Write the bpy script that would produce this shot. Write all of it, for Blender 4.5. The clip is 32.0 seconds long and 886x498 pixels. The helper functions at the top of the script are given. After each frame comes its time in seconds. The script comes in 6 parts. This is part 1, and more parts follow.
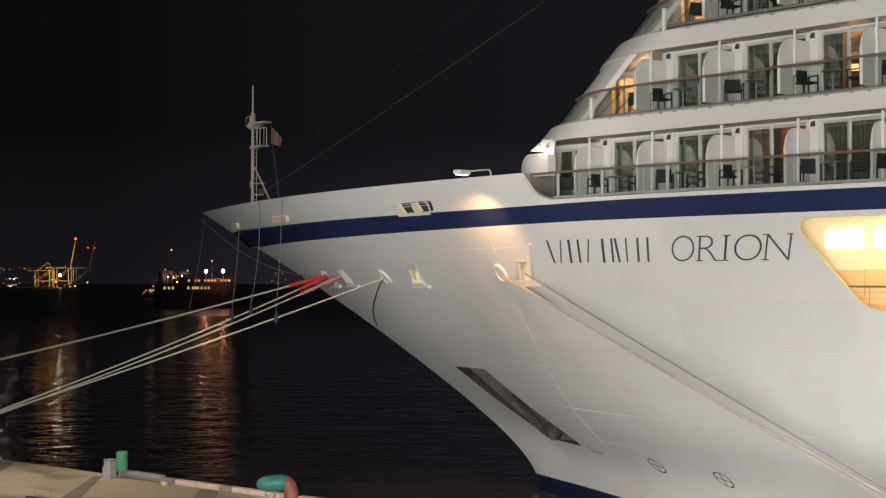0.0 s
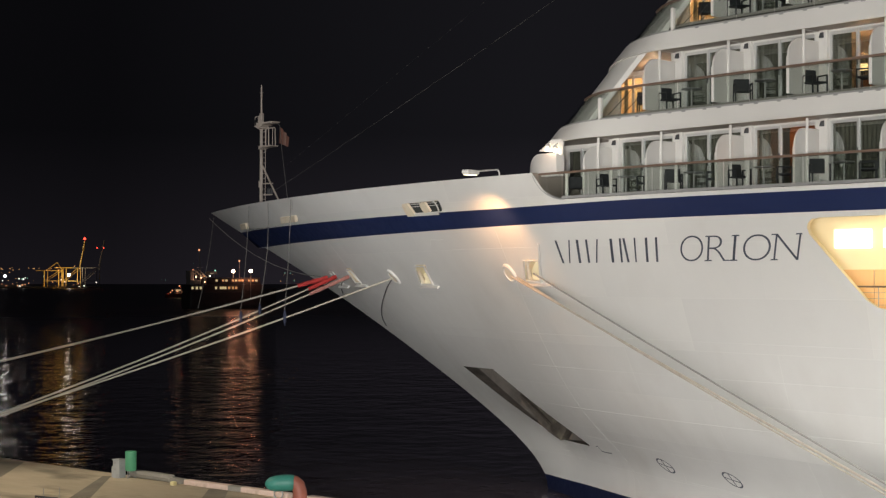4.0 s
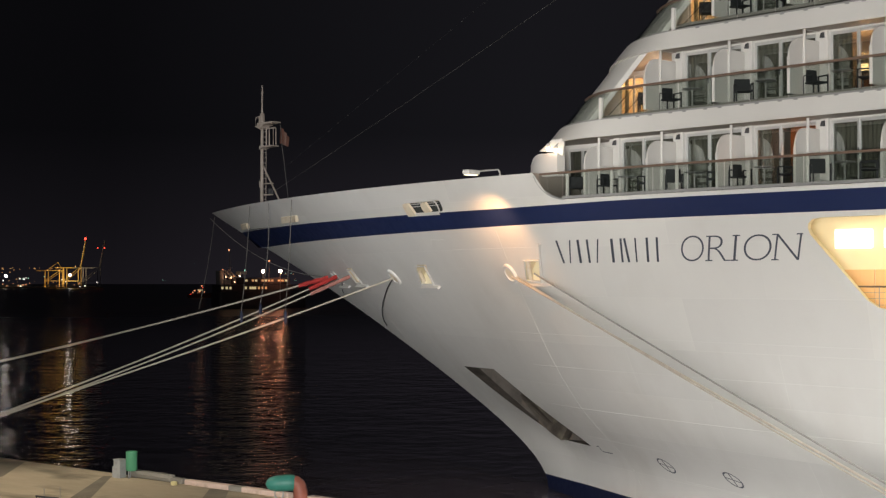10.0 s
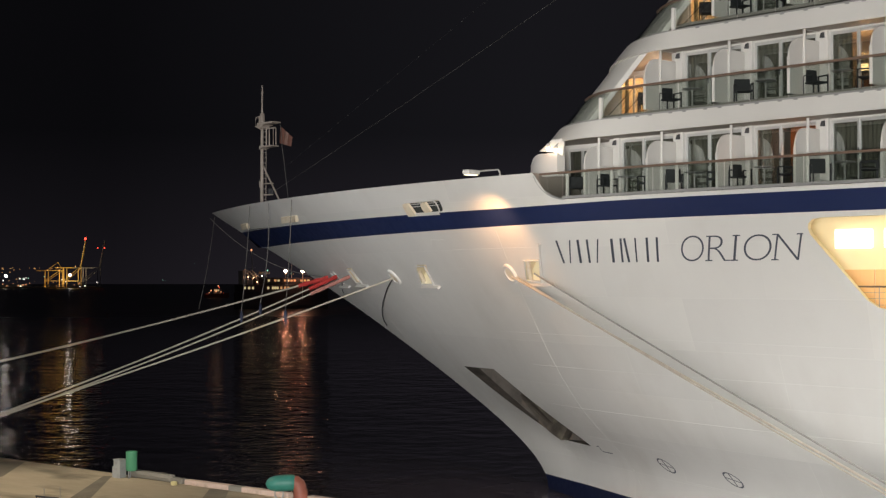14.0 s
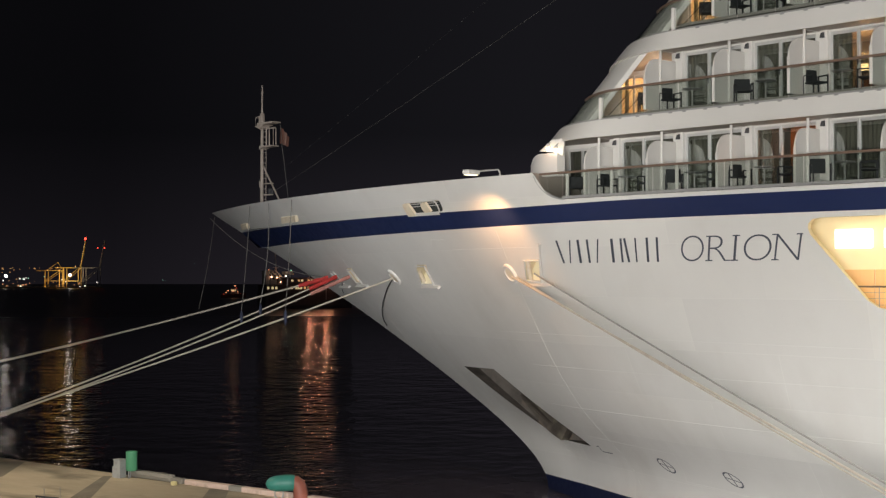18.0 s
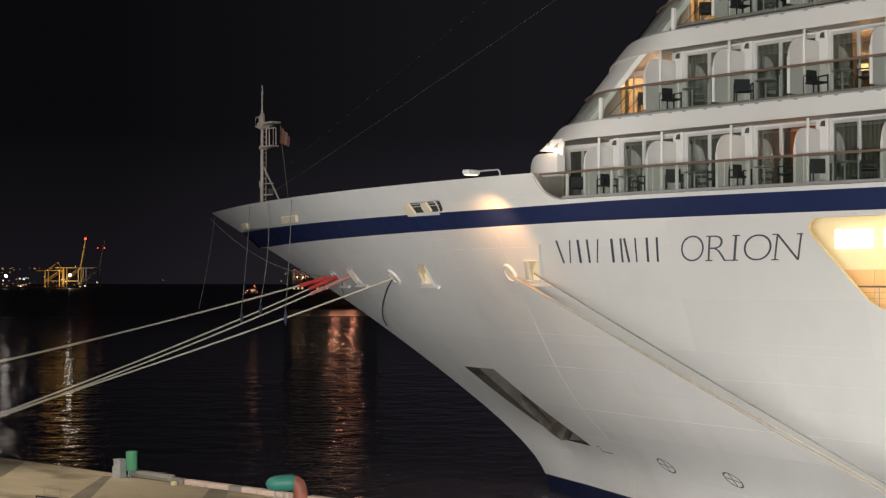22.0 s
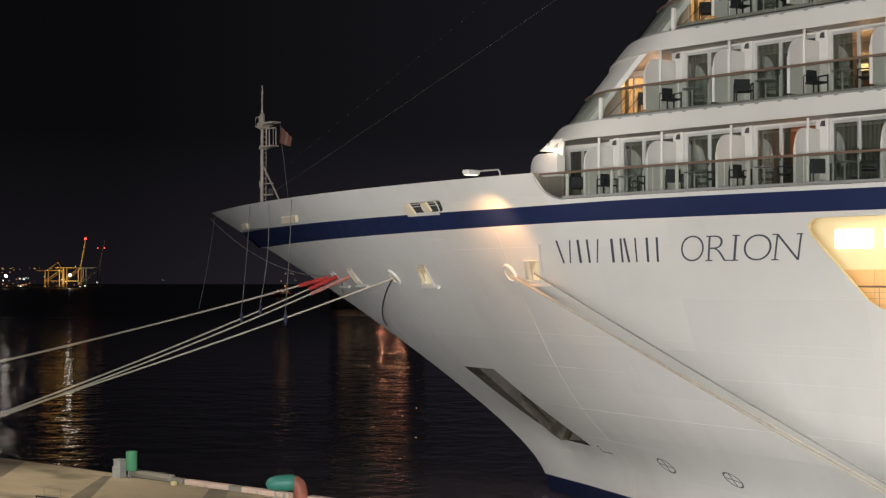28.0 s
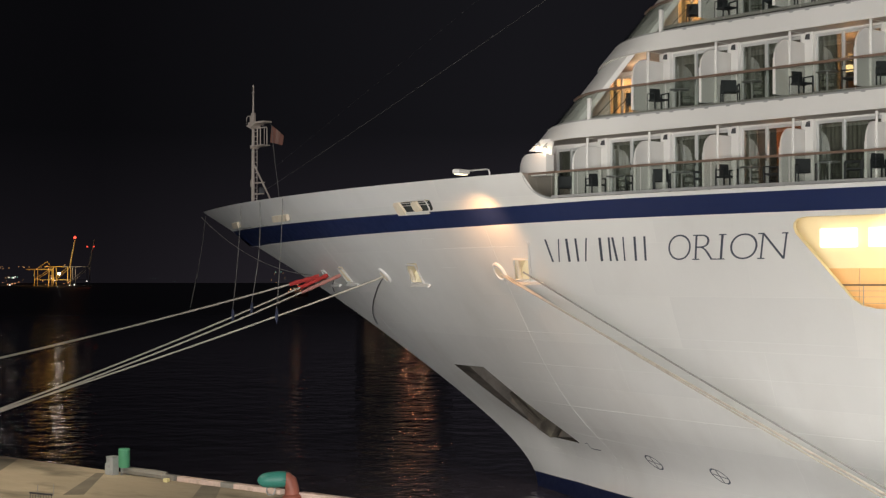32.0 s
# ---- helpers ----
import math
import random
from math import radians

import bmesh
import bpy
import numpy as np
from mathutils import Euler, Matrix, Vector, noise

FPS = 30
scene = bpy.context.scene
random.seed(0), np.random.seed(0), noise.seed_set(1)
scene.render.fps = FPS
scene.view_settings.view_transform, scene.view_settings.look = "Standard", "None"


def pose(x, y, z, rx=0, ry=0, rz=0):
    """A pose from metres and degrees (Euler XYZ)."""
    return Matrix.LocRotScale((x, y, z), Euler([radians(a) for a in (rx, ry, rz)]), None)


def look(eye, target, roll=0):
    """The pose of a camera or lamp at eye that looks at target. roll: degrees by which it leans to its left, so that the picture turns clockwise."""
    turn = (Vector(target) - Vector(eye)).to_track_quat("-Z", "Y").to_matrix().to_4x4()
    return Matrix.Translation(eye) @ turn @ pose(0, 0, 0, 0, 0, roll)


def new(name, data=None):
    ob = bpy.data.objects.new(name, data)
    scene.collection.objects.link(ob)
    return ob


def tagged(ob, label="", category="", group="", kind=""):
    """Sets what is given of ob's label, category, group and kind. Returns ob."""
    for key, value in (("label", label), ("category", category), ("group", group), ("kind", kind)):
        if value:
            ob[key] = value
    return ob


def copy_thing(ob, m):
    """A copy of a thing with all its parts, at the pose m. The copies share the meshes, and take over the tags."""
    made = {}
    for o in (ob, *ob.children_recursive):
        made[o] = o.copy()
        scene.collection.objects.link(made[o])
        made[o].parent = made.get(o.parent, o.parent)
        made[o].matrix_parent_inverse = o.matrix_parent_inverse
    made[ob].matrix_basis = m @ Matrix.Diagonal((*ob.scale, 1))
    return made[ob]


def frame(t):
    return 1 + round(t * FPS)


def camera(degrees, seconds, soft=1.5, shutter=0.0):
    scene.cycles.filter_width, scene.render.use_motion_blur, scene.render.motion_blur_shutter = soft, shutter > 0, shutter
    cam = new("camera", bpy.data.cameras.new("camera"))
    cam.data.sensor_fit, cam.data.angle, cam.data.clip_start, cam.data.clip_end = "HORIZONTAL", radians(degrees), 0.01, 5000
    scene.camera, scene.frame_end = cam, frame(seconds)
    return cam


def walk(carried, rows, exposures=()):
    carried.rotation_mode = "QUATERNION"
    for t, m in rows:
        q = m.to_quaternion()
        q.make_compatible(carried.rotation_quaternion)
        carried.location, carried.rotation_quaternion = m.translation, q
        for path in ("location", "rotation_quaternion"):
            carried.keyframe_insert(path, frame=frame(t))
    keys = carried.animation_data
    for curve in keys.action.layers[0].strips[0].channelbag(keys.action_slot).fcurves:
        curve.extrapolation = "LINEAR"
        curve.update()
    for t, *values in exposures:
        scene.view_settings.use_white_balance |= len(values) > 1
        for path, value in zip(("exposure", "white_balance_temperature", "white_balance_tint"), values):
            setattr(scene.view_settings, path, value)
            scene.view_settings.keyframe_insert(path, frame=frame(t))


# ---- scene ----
# ---------------- camera and its path ----------------
FOV = 33.58
EYE = Vector((30.7, -45.5, 10.1))


def heading(turn, tilt):
    """Unit view direction: turn in degrees to the right of the base heading, tilt in degrees upwards."""
    a = radians(50.0 + turn)
    return Vector((-math.cos(a) * math.cos(radians(tilt)), math.sin(a) * math.cos(radians(tilt)), math.sin(radians(tilt))))


def stand(turn, tilt=1.256, back=0.0):
    d = heading(turn, tilt)
    eye = EYE - d * back
    return look(eye, eye + d * 50)


cam = camera(FOV, 32.0, soft=1.3)
walk(cam, [
    (0.0, stand(0.36)), (0.5, stand(0.425)), (1.0, stand(0.425)), (1.5, stand(0.365)), (2.0, stand(0.29)),
    (2.5, stand(0.18)), (3.0, stand(0.125)), (3.5, stand(0.062)), (4.4, stand(0.015)), (5.5, stand(0.0)),
    (10.0, stand(0.0)), (20.0, stand(0.0)), (31.0, stand(0.0)), (31.5, stand(0.02, 1.22)), (32.0, stand(0.39, 1.21, 0.55)),
])

# ---------------- world and large lights ----------------
world = bpy.data.worlds.new("night")
scene.world = world
world.use_nodes = True
wt = world.node_tree
sky_c, sky_s, sky_m, sky_x = (wt.nodes.new("ShaderNode" + k) for k in ("TexCoord", "SeparateXYZ", "MapRange", "Mix"))
sky_x.data_type = "RGBA"
sky_m.inputs[1].default_value, sky_m.inputs[2].default_value = 0.0, 0.10
sky_x.inputs["A"].default_value, sky_x.inputs["B"].default_value = (0.0082, 0.0071, 0.0092, 1), (0.0029, 0.0028, 0.0035, 1)
wt.links.new(sky_c.outputs["Generated"], sky_s.inputs[0])
wt.links.new(sky_s.outputs["Z"], sky_m.inputs[0])
wt.links.new(sky_m.outputs[0], sky_x.inputs["Factor"])
# the city's glow lies to the right of the bow
sky_d, sky_g, sky_v = (wt.nodes.new("ShaderNode" + k) for k in ("VectorMath", "MapRange", "VectorMath"))
sky_d.operation, sky_v.operation = "DOT_PRODUCT", "SCALE"
sky_d.inputs[1].default_value = (math.sin(radians(50)), math.cos(radians(50)), 0)
for i, val in enumerate((-0.22, 0.06, 1.0, 2.8)):
    sky_g.inputs[i + 1].default_value = val
wt.links.new(sky_c.outputs["Generated"], sky_d.inputs[0])
wt.links.new(sky_d.outputs["Value"], sky_g.inputs[0])
wt.links.new(sky_x.outputs["Result"], sky_v.inputs[0])
wt.links.new(sky_g.outputs[0], sky_v.inputs["Scale"])
wt.links.new(sky_v.outputs[0], wt.nodes["Background"].inputs[0])
world.node_tree.nodes["Background"].inputs[1].default_value = 1.0
scene.view_settings.exposure = 0.0


def lamp(name, kind, m, power, colour, size=0.1, spot=None, blend=0.5):
    d = bpy.data.lights.new(name, kind)
    d.energy, d.color = power, colour
    if kind == "AREA":
        d.size = size
    else:
        d.shadow_soft_size = size
    if spot:
        d.spot_size, d.spot_blend = radians(spot), blend
    ob = new(name, d)
    ob.matrix_world = m
    return ob


# unseen floodlights behind and beside the viewer; the narrow beams are added fill
lamp("unseen_floodlight", "SPOT", look((34, -56, 9), (4, 0, 8)), 109000, (1.0, 0.968, 0.925), 4.0, 90, 1.0)
lamp("unseen_floodlight", "SPOT", look((24, -26, 5), (9, -1, 2.6)), 52000, (1.0, 0.98, 0.94), 6.0, 25, 1.0)
lamp("unseen_floodlight", "SPOT", look((-15, -46, 10), (-21, 7, 16)), 24500, (0.95, 0.97, 1.0), 3.0, 36, 1.0)
lamp("unseen_floodlight", "SPOT", look((8, -46, 9), (-7, 4, 9.0)), 30000, (1.0, 0.965, 0.92), 4.0, 34, 1.0)
lamp("unseen_floodlight", "SPOT", look((-24, -44, 9), (0.5, 2, 19.8)), 16000, (1.0, 0.94, 0.86), 3.0, 21, 1.0)
lamp("unseen_floodlight", "SPOT", look((-20, -17, 16), (-15, -12.5, 2)), 5400, (1.0, 0.88, 0.70), 0.4, 84, 0.8)

# ---------------- materials ----------------


def material(name, colour, rough=0.5, metal=0.0, vary=0.08, grain=(0.6, 14.0), bump=0.0, bump_scale=30.0, coat=0.0, dirt=None, dirt_amount=0.0,
             dirt_scale=0.4, stretch=(1, 1, 1), per_object=0.0):
    m = bpy.data.materials.new(name)
    m.use_nodes = True
    nt = m.node_tree
    b = nt.nodes["Principled BSDF"]
    b.inputs["Roughness"].default_value = rough
    b.inputs["Metallic"].default_value = metal
    b.inputs["Coat Weight"].default_value = coat
    tc = nt.nodes.new("ShaderNodeTexCoord")
    mp = nt.nodes.new("ShaderNodeMapping")
    mp.inputs["Scale"].default_value = stretch
    nt.links.new(tc.outputs["Object"], mp.inputs["Vector"])

    def nz(scale, detail=4):
        n = nt.nodes.new("ShaderNodeTexNoise")
        n.inputs["Scale"].default_value, n.inputs["Detail"].default_value = scale, detail
        nt.links.new(mp.outputs["Vector"], n.inputs["Vector"])
        return n.outputs["Fac"]

    def mix(fac, a, bb, kind="MIX"):
        x = nt.nodes.new("ShaderNodeMix")
        x.data_type, x.blend_type = "RGBA", kind
        for s, val in ((x.inputs["Factor"], fac), (x.inputs["A"], a), (x.inputs["B"], bb)):
            if hasattr(val, "links"):
                nt.links.new(val, s)
            else:
                s.default_value = val
        return x.outputs["Result"]

    def ramp(v, lo, hi, a, c):
        r = nt.nodes.new("ShaderNodeMapRange")
        for i, val in enumerate((lo, hi, a, c)):
            r.inputs[i + 1].default_value = val
        nt.links.new(v, r.inputs[0])
        return r.outputs[0]

    c = (*colour, 1)
    lo = (*[x * (1 - vary) for x in colour], 1)
    hi = (*[min(1, x * (1 + vary)) for x in colour], 1)
    big = mix(ramp(nz(grain[0]), 0.3, 0.7, 0, 1), lo, hi)
    col = mix(ramp(nz(grain[1], 2), 0.35, 0.65, 0, 0.5), big, c)
    if dirt:
        col = mix(ramp(nz(dirt_scale, 6), 0.52, 0.72, 0, dirt_amount), col, (*dirt, 1))
    if per_object:
        oi = nt.nodes.new("ShaderNodeObjectInfo")
        g = ramp(oi.outputs["Random"], 0, 1, 1 - per_object, 1 + per_object)
        cc = nt.nodes.new("ShaderNodeCombineColor")
        for i in range(3):
            nt.links.new(g, cc.inputs[i])
        col = mix(1.0, col, cc.outputs[0], "MULTIPLY")
    nt.links.new(col, b.inputs["Base Color"])
    nt.links.new(ramp(nz(grain[1] * 0.7, 3), 0.3, 0.7, max(0.02, rough * 0.85), min(1, rough * 1.15)), b.inputs["Roughness"])
    if bump:
        bp = nt.nodes.new("ShaderNodeBump")
        bp.inputs["Strength"].default_value, bp.inputs["Distance"].default_value = bump, 0.02
        nt.links.new(nz(bump_scale, 5), bp.inputs["Height"])
        nt.links.new(bp.outputs["Normal"], b.inputs["Normal"])
    return m


def glow(name, colour, strength):
    m = bpy.data.materials.new(name)
    m.use_nodes = True
    b = m.node_tree.nodes["Principled BSDF"]
    b.inputs["Base Color"].default_value = (*colour, 1)
    b.inputs["Emission Color"].default_value = (*colour, 1)
    b.inputs["Emission Strength"].default_value = strength
    return m


def glass(name, tint, rough=0.02, base=0.05):
    """Thin pane: mostly clear, with a glossy face."""
    m = bpy.data.materials.new(name)
    m.use_nodes = True
    nt = m.node_tree
    nt.nodes.remove(nt.nodes["Principled BSDF"])
    out = nt.nodes["Material Output"]
    tr = nt.nodes.new("ShaderNodeBsdfTransparent")
    tr.inputs[0].default_value = (*tint, 1)
    gl = nt.nodes.new("ShaderNodeBsdfGlossy")
    gl.inputs["Roughness"].default_value = rough
    gl.inputs["Color"].default_value = (0.9, 0.95, 0.95, 1)
    lw = nt.nodes.new("ShaderNodeLayerWeight")
    lw.inputs[0].default_value = 0.5
    pw = nt.nodes.new("ShaderNodeMath")
    pw.operation = "POWER"
    pw.inputs[1].default_value = 4.0
    nt.links.new(lw.outputs["Facing"], pw.inputs[0])
    fr = nt.nodes.new("ShaderNodeMapRange")
    fr.inputs[3].default_value, fr.inputs[4].default_value = base, 0.85
    nt.links.new(pw.outputs[0], fr.inputs[0])
    mx = nt.nodes.new("ShaderNodeMixShader")
    nt.links.new(fr.outputs[0], mx.inputs[0])
    nt.links.new(tr.outputs[0], mx.inputs[1])
    nt.links.new(gl.outputs[0], mx.inputs[2])
    nt.links.new(mx.outputs[0], out.inputs[0])
    return m


WHITE = material("hull_white_paint", (0.72, 0.71, 0.68), 0.42, vary=0.035, grain=(0.25, 3.0), bump=0.05, bump_scale=1.2, dirt=(0.55, 0.52, 0.47), dirt_amount=0.25, dirt_scale=0.35, stretch=(1, 1, 0.35))
NAVY = material("navy_paint", (0.015, 0.025, 0.082), 0.4, vary=0.08, grain=(0.3, 4.0), bump=0.04, bump_scale=1.5)
BOOT = material("boot_top_paint", (0.010, 0.016, 0.055), 0.5, vary=0.15, grain=(0.5, 6.0), bump=0.1, bump_scale=4, dirt=(0.03, 0.04, 0.06), dirt_amount=0.5)


def plating(m, long=7.5, high=1.9, tone=0.05):
    """Shell plates that differ a little in tone, with a shallow step at each joint."""
    nt = m.node_tree
    b = nt.nodes["Principled BSDF"]
    tc, sp, cb, br = (nt.nodes.new("ShaderNode" + k) for k in ("TexCoord", "SeparateXYZ", "CombineXYZ", "TexBrick"))
    nt.links.new(tc.outputs["Object"], sp.inputs[0])
    nt.links.new(sp.outputs["X"], cb.inputs["X"])
    nt.links.new(sp.outputs["Z"], cb.inputs["Y"])
    nt.links.new(cb.outputs[0], br.inputs["Vector"])
    br.inputs["Scale"].default_value = 1.0
    br.inputs["Brick Width"].default_value, br.inputs["Row Height"].default_value = long, high
    br.inputs["Mortar Size"].default_value, br.inputs["Mortar Smooth"].default_value = 0.02, 0.6
    br.inputs["Color1"].default_value, br.inputs["Color2"].default_value = (1 - tone, 1 - tone, 1 - tone * 0.9, 1), (1, 1, 1, 1)
    br.inputs["Mortar"].default_value = (1, 1, 1, 1)
    old = b.inputs["Base Color"].links[0].from_socket
    mx = nt.nodes.new("ShaderNodeMix")
    mx.data_type, mx.blend_type = "RGBA", "MULTIPLY"
    mx.inputs["Factor"].default_value = 1.0
    nt.links.new(old, mx.inputs["A"])
    nt.links.new(br.outputs["Color"], mx.inputs["B"])
    nt.links.new(mx.outputs["Result"], b.inputs["Base Color"])
    bp = nt.nodes.new("ShaderNodeBump")
    bp.inputs["Strength"].default_value, bp.inputs["Distance"].default_value = 0.35, 0.012
    nt.links.new(br.outputs["Fac"], bp.inputs["Height"])
    nt.links.new(b.inputs["Normal"].links[0].from_socket, bp.inputs["Normal"])
    # slow buckling of the shell between its frames
    nz = nt.nodes.new("ShaderNodeTexNoise")
    nz.inputs["Scale"].default_value, nz.inputs["Detail"].default_value = 0.55, 1
    nt.links.new(tc.outputs["Object"], nz.inputs["Vector"])
    b2 = nt.nodes.new("ShaderNodeBump")
    b2.inputs["Strength"].default_value, b2.inputs["Distance"].default_value = 1.0, 0.05
    nt.links.new(nz.outputs["Fac"], b2.inputs["Height"])
    nt.links.new(bp.outputs[0], b2.inputs["Normal"])
    nt.links.new(b2.outputs[0], b.inputs["Normal"])


plating(WHITE)
PANEL = material("superstructure_white", (0.68, 0.665, 0.635), 0.45, vary=0.03, grain=(0.5, 5.0), bump=0.04, bump_scale=2)
# taupe, darkened further so the colour carries the shade under the decks
SOFFIT = material("soffit_taupe_shaded", (0.36, 0.32, 0.28), 0.6, vary=0.04)
PEACH = material("warm_lining", (0.78, 0.70, 0.49), 0.6, vary=0.05)
DARKGREY = material("dark_steel", (0.055, 0.055, 0.06), 0.55, vary=0.3, bump=0.3, bump_scale=12)
GREYM = material("grey_steel", (0.34, 0.34, 0.33), 0.5, 0.3, vary=0.12)
TEAK = material("varnished_teak", (0.17, 0.115, 0.085), 0.4, vary=0.15, stretch=(0.3, 6, 6))
BLACK = material("black_wicker", (0.018, 0.020, 0.024), 0.6, vary=0.3, grain=(8, 60), bump=0.4, bump_scale=90)
TABLETOP = material("grey_tabletop", (0.30, 0.30, 0.30), 0.35, 0.4, vary=0.1)
FRAME = material("window_frame_grey", (0.58, 0.58, 0.57), 0.4, 0.4, vary=0.06)
PANE = glass("window_glass", (0.84, 0.86, 0.85), base=0.16)
RAILPANE = glass("balustrade_glass", (0.80, 0.83, 0.80), base=0.06)
CURTAIN = material("heavy_curtain", (0.20, 0.19, 0.15), 0.85, vary=0.3, grain=(2, 20), stretch=(8, 8, 0.2))
WARMWOOD = material("cabin_wood", (0.33, 0.13, 0.05), 0.5, vary=0.2, stretch=(1, 1, 6))
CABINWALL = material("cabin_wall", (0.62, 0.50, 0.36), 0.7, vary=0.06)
HONEY = material("honey_panel", (0.78, 0.50, 0.26), 0.5, vary=0.06, stretch=(1, 1, 0.3))
DECKING = material("balcony_decking", (0.30, 0.28, 0.26), 0.7, vary=0.1)
# shaded copy of the cabin wall, its dimness put into the colour
DARKWALL = material("cabin_wall_shaded", (0.42, 0.38, 0.33), 0.7, vary=0.06)
RUST = material("rusty_anchor_steel", (0.060, 0.050, 0.040), 0.85, vary=0.7, grain=(1.2, 9), bump=0.6, bump_scale=7, dirt=(0.17, 0.155, 0.11), dirt_amount=1.0, dirt_scale=1.3)
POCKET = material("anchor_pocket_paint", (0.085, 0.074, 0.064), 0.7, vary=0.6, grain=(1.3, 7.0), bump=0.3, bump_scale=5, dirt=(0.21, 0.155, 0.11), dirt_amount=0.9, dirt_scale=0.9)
ROPE = material("cream_rope", (0.52, 0.48, 0.40), 0.9, vary=0.15, grain=(3, 40), bump=0.8, bump_scale=60)
YROPE = material("tan_rope", (0.54, 0.475, 0.40), 0.9, vary=0.15, grain=(3, 40), bump=0.8, bump_scale=60)
GROPE = material("grey_rope", (0.19, 0.18, 0.165), 0.9, vary=0.15, grain=(3, 40), bump=0.8, bump_scale=60)
SPRINGROPE = material("weathered_spring_rope", (0.33, 0.32, 0.30), 0.9, vary=0.15, grain=(3, 40), bump=0.8, bump_scale=60)
REDSLEEVE = material("red_chafe_sleeve", (0.50, 0.040, 0.035), 0.75, vary=0.2, grain=(4, 30), bump=0.6, bump_scale=25)
PINKSLEEVE = material("faded_pink_sleeve", (0.46, 0.20, 0.17), 0.8, vary=0.2, grain=(4, 30), bump=0.6, bump_scale=25)
NAVYWEIGHT = material("navy_canvas", (0.030, 0.036, 0.07), 0.8, vary=0.2)
CONCRETE = material("quay_concrete", (0.45, 0.375, 0.265), 0.9, vary=0.3, grain=(0.25, 5.0), bump=0.35, bump_scale=9, dirt=(0.14, 0.12, 0.085), dirt_amount=0.9, dirt_scale=0.45, stretch=(0.55, 1.3, 1))
# concrete darkened to stand for shadow bands across the quay
SHADOWBAND = material("shadow_dark_concrete", (0.235, 0.205, 0.155), 0.9, vary=0.25, grain=(0.5, 6.0), bump=0.3, bump_scale=9, dirt=(0.13, 0.11, 0.08), dirt_amount=0.6, dirt_scale=0.6)
KERBPINK = material("faded_kerb_paint", (0.62, 0.47, 0.40), 0.8, vary=0.1, grain=(2, 12), bump=0.4, bump_scale=12, dirt=(0.33, 0.26, 0.2), dirt_amount=0.6, dirt_scale=2.5)
KERBGREY = material("grey_kerb", (0.23, 0.215, 0.185), 0.9, vary=0.2, bump=0.4, bump_scale=12)
TEAL = material("teal_bollard_paint", (0.033, 0.185, 0.145), 0.5, vary=0.15, grain=(2, 18), bump=0.15, bump_scale=14)
REDPAINT = material("red_oxide_paint", (0.27, 0.085, 0.055), 0.6, vary=0.2, grain=(2, 18), bump=0.2, bump_scale=14)
GREENTANK = material("green_tank_paint", (0.09, 0.33, 0.18), 0.5, vary=0.1, grain=(2, 14))
BOXGREY = material("pedestal_grey", (0.36, 0.37, 0.36), 0.55, vary=0.1, dirt=(0.2, 0.18, 0.15), dirt_amount=0.5, dirt_scale=3)
YELLOW = material("yellow_paint", (0.64, 0.56, 0.28), 0.7, vary=0.1)
LETTER = material("navy_lettering", (0.060, 0.070, 0.092), 0.45, vary=0.08)
MASTW = material("mast_white", (0.54, 0.46, 0.40), 0.5, vary=0.08, grain=(3, 20), dirt=(0.3, 0.22, 0.16), dirt_amount=0.4, dirt_scale=2)
FLAGRED = material("faded_red_flag", (0.22, 0.10, 0.075), 0.85, vary=0.1, grain=(3, 20))
FLAGWHITE = material("flag_white", (0.26, 0.15, 0.12), 0.85, vary=0.1)
CREAM = material("cream_deck_paint", (0.80, 0.70, 0.54), 0.55, vary=0.08, grain=(2, 14), dirt=(0.42, 0.27, 0.14), dirt_amount=0.35, dirt_scale=2.0)
LAND = material("far_land", (0.006, 0.007, 0.007), 0.9, vary=0.3, grain=(0.004, 0.05))
# near-black colour that stands for the shade inside the foredeck well
SHADEWELL = material("foredeck_well_shade", (0.035, 0.040, 0.038), 0.7, vary=0.25)
FERRYHULL = material("ferry_hull_dark", (0.11, 0.095, 0.095), 0.5, vary=0.2)
FERRYWHITE = material("ferry_white", (0.72, 0.68, 0.62), 0.5, vary=0.1)
CRANEY = material("crane_yellow", (0.55, 0.36, 0.06), 0.5, vary=0.1)
CRANEG = material("crane_grey", (0.35, 0.35, 0.37), 0.5, vary=0.1)
CABLE = material("dark_cable", (0.085, 0.080, 0.075), 0.6, vary=0.1)
G_WARM = glow("warm_lamp", (1.0, 0.62, 0.28), 4)
G_FLOOD = glow("ferry_floodlight", (1.0, 0.40, 0.24), 68)
G_DECK = glow("ferry_deck_lamp", (1.0, 0.52, 0.30), 10)
G_WHITE = glow("white_lamp", (1.0, 0.82, 0.56), 13)
G_FAR = glow("far_white_light", (1.0, 0.90, 0.86), 19)
G_FARS = glow("far_small_light", (1.0, 0.90, 0.84), 2.6)
G_FARW = glow("far_amber_light", (1.0, 0.50, 0.18), 1.1)
G_TUG = glow("tug_deck_light", (1.0, 0.42, 0.20), 1.4)
G_BOOM = glow("crane_boom_light", (1.0, 0.66, 0.24), 1.3)
G_RED = glow("far_red_light", (1.0, 0.07, 0.04), 3)
G_GREEN = glow("far_green_light", (0.45, 1.0, 0.75), 1.2)
G_WIN = glow("ferry_window", (1.0, 0.80, 0.42), 0.55)
G_WIN2 = glow("ferry_amber_deck", (1.0, 0.54, 0.22), 0.5)
G_CEIL = glow("promenade_ceiling_light", (1.0, 0.90, 0.64), 1.7)


